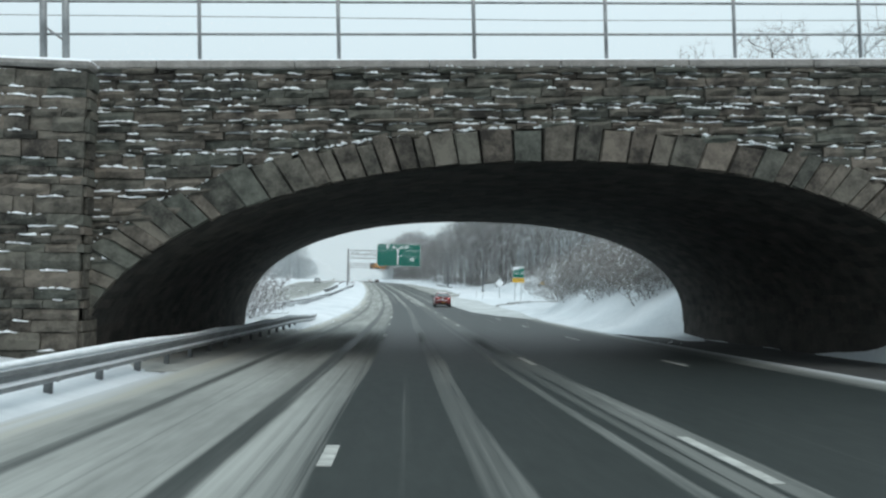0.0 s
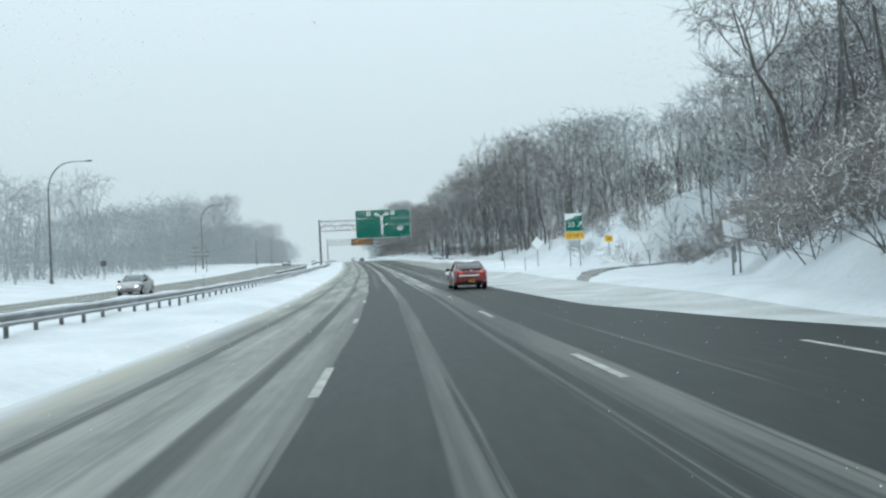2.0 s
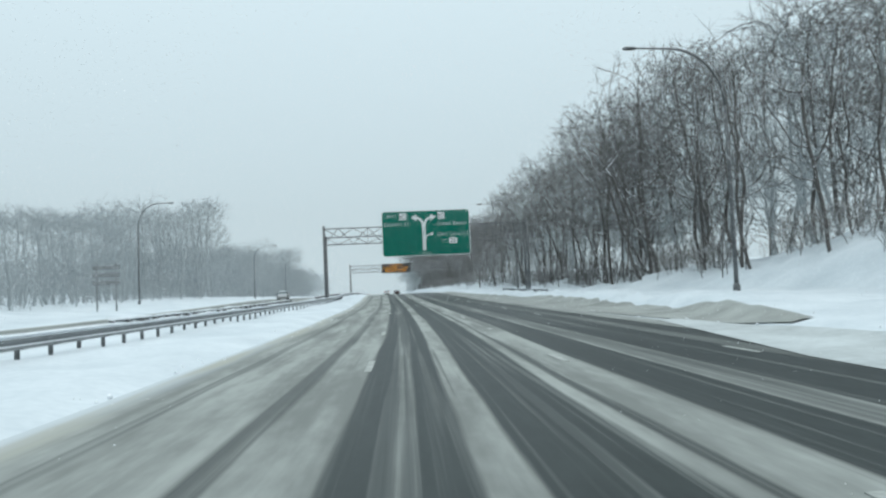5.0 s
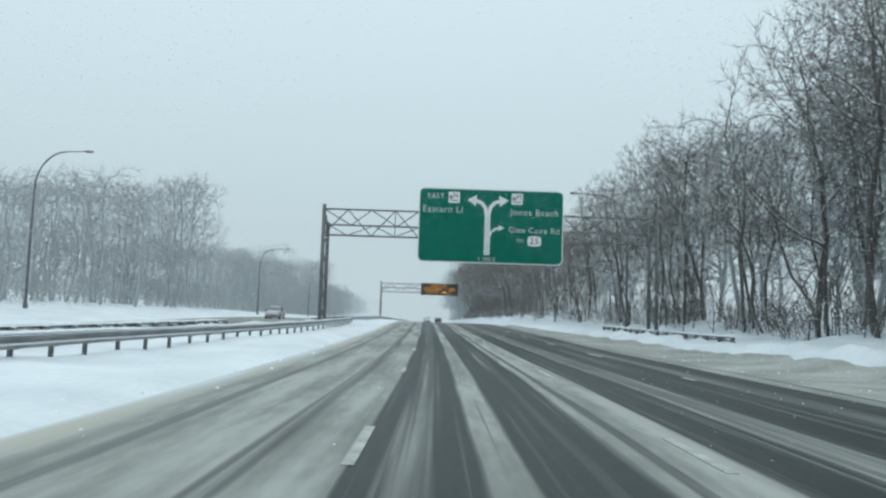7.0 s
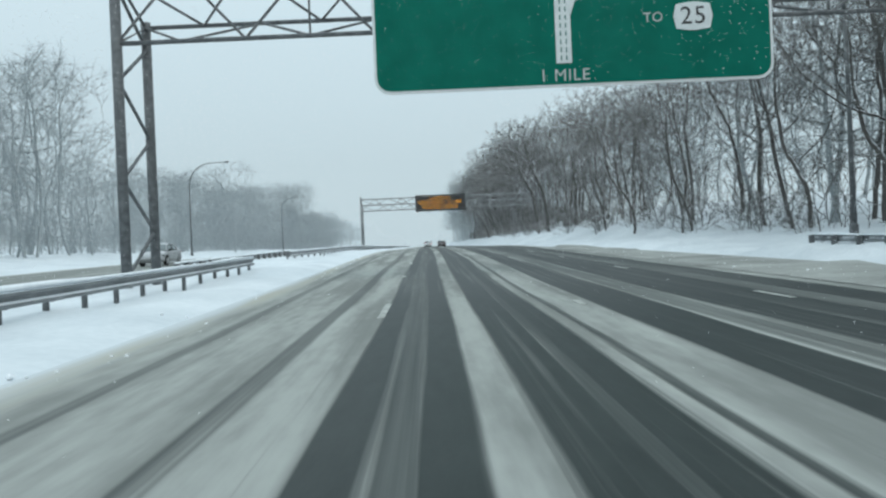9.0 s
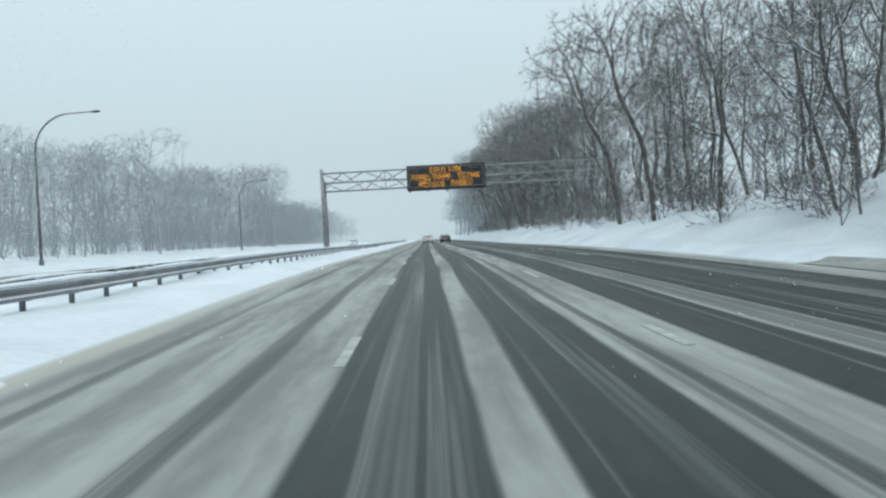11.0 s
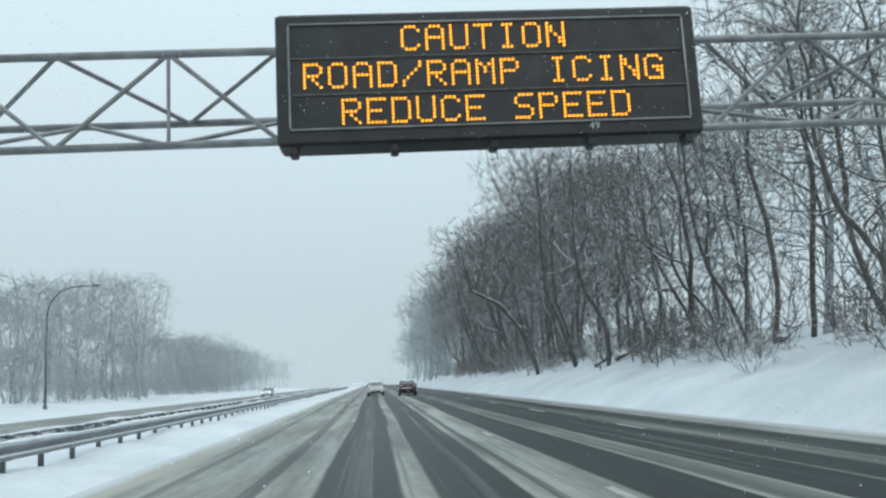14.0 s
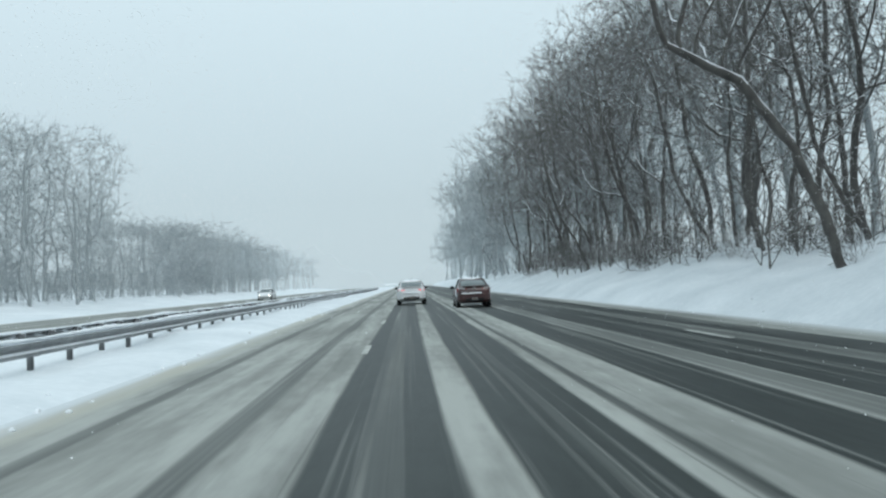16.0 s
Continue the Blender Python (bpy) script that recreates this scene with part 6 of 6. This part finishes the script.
    part("antenna", Geo().tube([(0.0, -0.85, 1.41), (0.0, -1.0, 1.66)], [0.012, 0.006], 6), M_TRIM, ob)
    for x, w in ((-0.28, 0.26), (0.3, 0.26)):
        part("head_rest", Geo().box((x, -0.75, 1.1), (w, 0.1, 0.2), bevel=0.05), M_TRIM, ob)
    if snowy:
        r = random.Random(8)
        g = Geo()
        rows = []
        for k in range(14):
            x = -0.62 + 0.98 * k / 13
            t = 0.02 + 0.03 * r.random()
            rows.append([(x, -2.20, 0.685), (x, -2.25 - t * 0.3, 0.69), (x, -2.24, 0.70 + t), (x, -2.16, 0.70 + t * 1.2)])
        g.loft(rows)
        part("bumper_snow", g, M_SNOW_CLOD, ob, "strip of snow on the bumper")
        g = Geo()
        for k in range(95):
            a, d = r.uniform(0.5, 2.9), 0.37 + 0.22 * r.random() ** 1.6
            y, z = -1.27 - d * math.cos(a) * 0.8, 0.33 + d * abs(math.sin(a)) * 1.1
            if z > 0.95 or z < 0.45 or y > -1.0:
                continue
            q = r.uniform(0.008, 0.045) * (1.2 if d < 0.44 else 0.7)
            rows = []
            for x, w in ((-0.845, 1.0), (-0.862, 0.85), (-0.874, 0.35)):
                rows.append([(x - 0.006 * r.random(), y + q * w * r.uniform(0.7, 1.3) * math.cos(b), z + q * w * r.uniform(0.6, 1.2) * math.sin(b)) for b in (2 * math.pi * j / 7 for j in range(7))])
            g.loft(rows)
        part("fender_snow", g, M_SNOW_CLOD, ob, "snow spattered over the rear wheel")["kind"] = "stuff"
        for s in (-1, 1):
            part("lamp_snow", Geo().tube([(s * 0.44, -2.13, 0.955), (s * 0.62, -2.08, 0.965), (s * 0.78, -1.97, 0.965)], [0.01, 0.022, 0.01], 7), M_SNOW_CLOD, ob, "snow on the tail lamp")
        rows = []
        for y, w, z in ((-0.95, 0.25, 1.385), (-0.7, 0.42, 1.432), (-0.2, 0.5, 1.462), (0.2, 0.42, 1.45), (0.34, 0.2, 1.425)):
            rows.append([(-w, y, z - 0.012), (w, y, z - 0.012), (w * 0.9, y, z + 0.012), (0.1 * w, y, z + 0.022), (-w * 0.9, y, z + 0.012)])
        part("roof_snow", Geo().loft(rows), M_SNOW_CLOD, ob, "thin snow on the roof", smooth=True)
    return ob


def on_road(u, y, turn=0.0):
    head = math.atan2(float(road_x(y - 2) - road_x(y + 2)), 4)
    tilt = math.atan2(float(road_z(y + 2) - road_z(y - 2)), 4)
    return Matrix.Translation(at(u, y, 0.022)) @ Euler((tilt, 0, head)).to_matrix().to_4x4() @ Matrix.Rotation(turn, 4, "Z")


sedan("dirty red saloon with snow on bumper and rear wing", M_RED, on_road(4.66, 92.3), 1.03, plate_paint=M_PLATE)
sedan("white saloon dusted with snow driving ahead", M_PALE, on_road(0.3, 406), 1.06)
sedan("dark maroon saloon with snow along its bumper", M_DARK, on_road(3.4, 395), 1.02, "off")
sedan("silver saloon with lit headlamps on the opposite carriageway", M_GREYCAR, on_road(-18.6, 113, math.pi), 1.05, "head", False)
sedan("silver saloon far along the opposite carriageway", M_GREYCAR, on_road(-18.6, 262, math.pi), 1.05, "off", False)
sedan("pale saloon with lit headlamps far along the opposite carriageway", M_PALE, on_road(-18.5, 462, math.pi), 1.05, "head", False)

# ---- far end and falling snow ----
# haze given as glow: an added backdrop that hides the far end
M_DISTANCE = glowing("haze-coloured glow", (0.5, 0.61, 0.652), 0.98)
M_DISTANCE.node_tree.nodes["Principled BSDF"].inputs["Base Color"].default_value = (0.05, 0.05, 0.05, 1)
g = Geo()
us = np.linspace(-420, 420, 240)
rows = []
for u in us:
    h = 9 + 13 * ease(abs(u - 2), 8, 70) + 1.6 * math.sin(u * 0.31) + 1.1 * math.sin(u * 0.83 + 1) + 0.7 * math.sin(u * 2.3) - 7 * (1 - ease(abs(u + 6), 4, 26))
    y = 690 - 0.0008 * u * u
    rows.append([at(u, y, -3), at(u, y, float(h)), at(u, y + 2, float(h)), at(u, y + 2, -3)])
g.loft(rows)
tagged(part("backdrop", g, M_DISTANCE), "glowing haze-grey backdrop cut like a treeline", "backdrop", kind="structure")

M_FLAKE = surface("snowflakes", (0.86, 0.88, 0.9), (0.9, 0.91, 0.92), 1.0, 0.9, 0.0, 5.0)


def falling_snow(count, seed):
    """Clumps of flakes in the air, sized to fit the camera's view: small near its path, larger away from it."""
    r = np.random.default_rng(seed)
    y = r.uniform(37, 660, count)
    near = r.random(count) < 0.62
    u = np.where(near, r.normal(1.5, 7, count), r.uniform(-48, 34, count))
    up = np.where(near, r.uniform(0.2, 13, count), r.uniform(0.3, 22, count))
    away = np.hypot(u - 0.0, up - 1.4)
    keep = (away > 1.8) & (up > slope_up(u, y) + 0.3)
    u, y, up, away = u[keep], y[keep], up[keep], away[keep]
    size = np.clip(away * FLAKE, 0.005, 0.03) * r.uniform(0.6, 1.3, len(u))
    mid = np.stack([road_x(y) + u, y, road_z(y) + up], -1)
    turn = r.uniform(0, 2 * np.pi, len(u))
    tilt = r.normal(0, 0.35, len(u))
    vs = []
    for k in range(3):
        a = turn + k * 2.0944
        vs.append(mid + np.stack([np.cos(a) * size, np.sin(a) * size * np.sin(tilt), np.sin(a) * size], -1))
    v = np.stack(vs, 1).reshape(-1, 3)
    n = len(u)
    me = bpy.data.meshes.new("falling_snow")
    me.vertices.add(3 * n)
    me.vertices.foreach_set("co", v.ravel())
    me.loops.add(3 * n)
    me.loops.foreach_set("vertex_index", np.arange(3 * n))
    me.polygons.add(n)
    me.polygons.foreach_set("loop_start", np.arange(n) * 3)
    me.update(calc_edges=True)
    me.materials.append(M_FLAKE)
    return tagged(new("falling_snow", me), "fine snow falling through the air", "snowfall", kind="stuff")


falling_snow(SNOWFALL, 3)
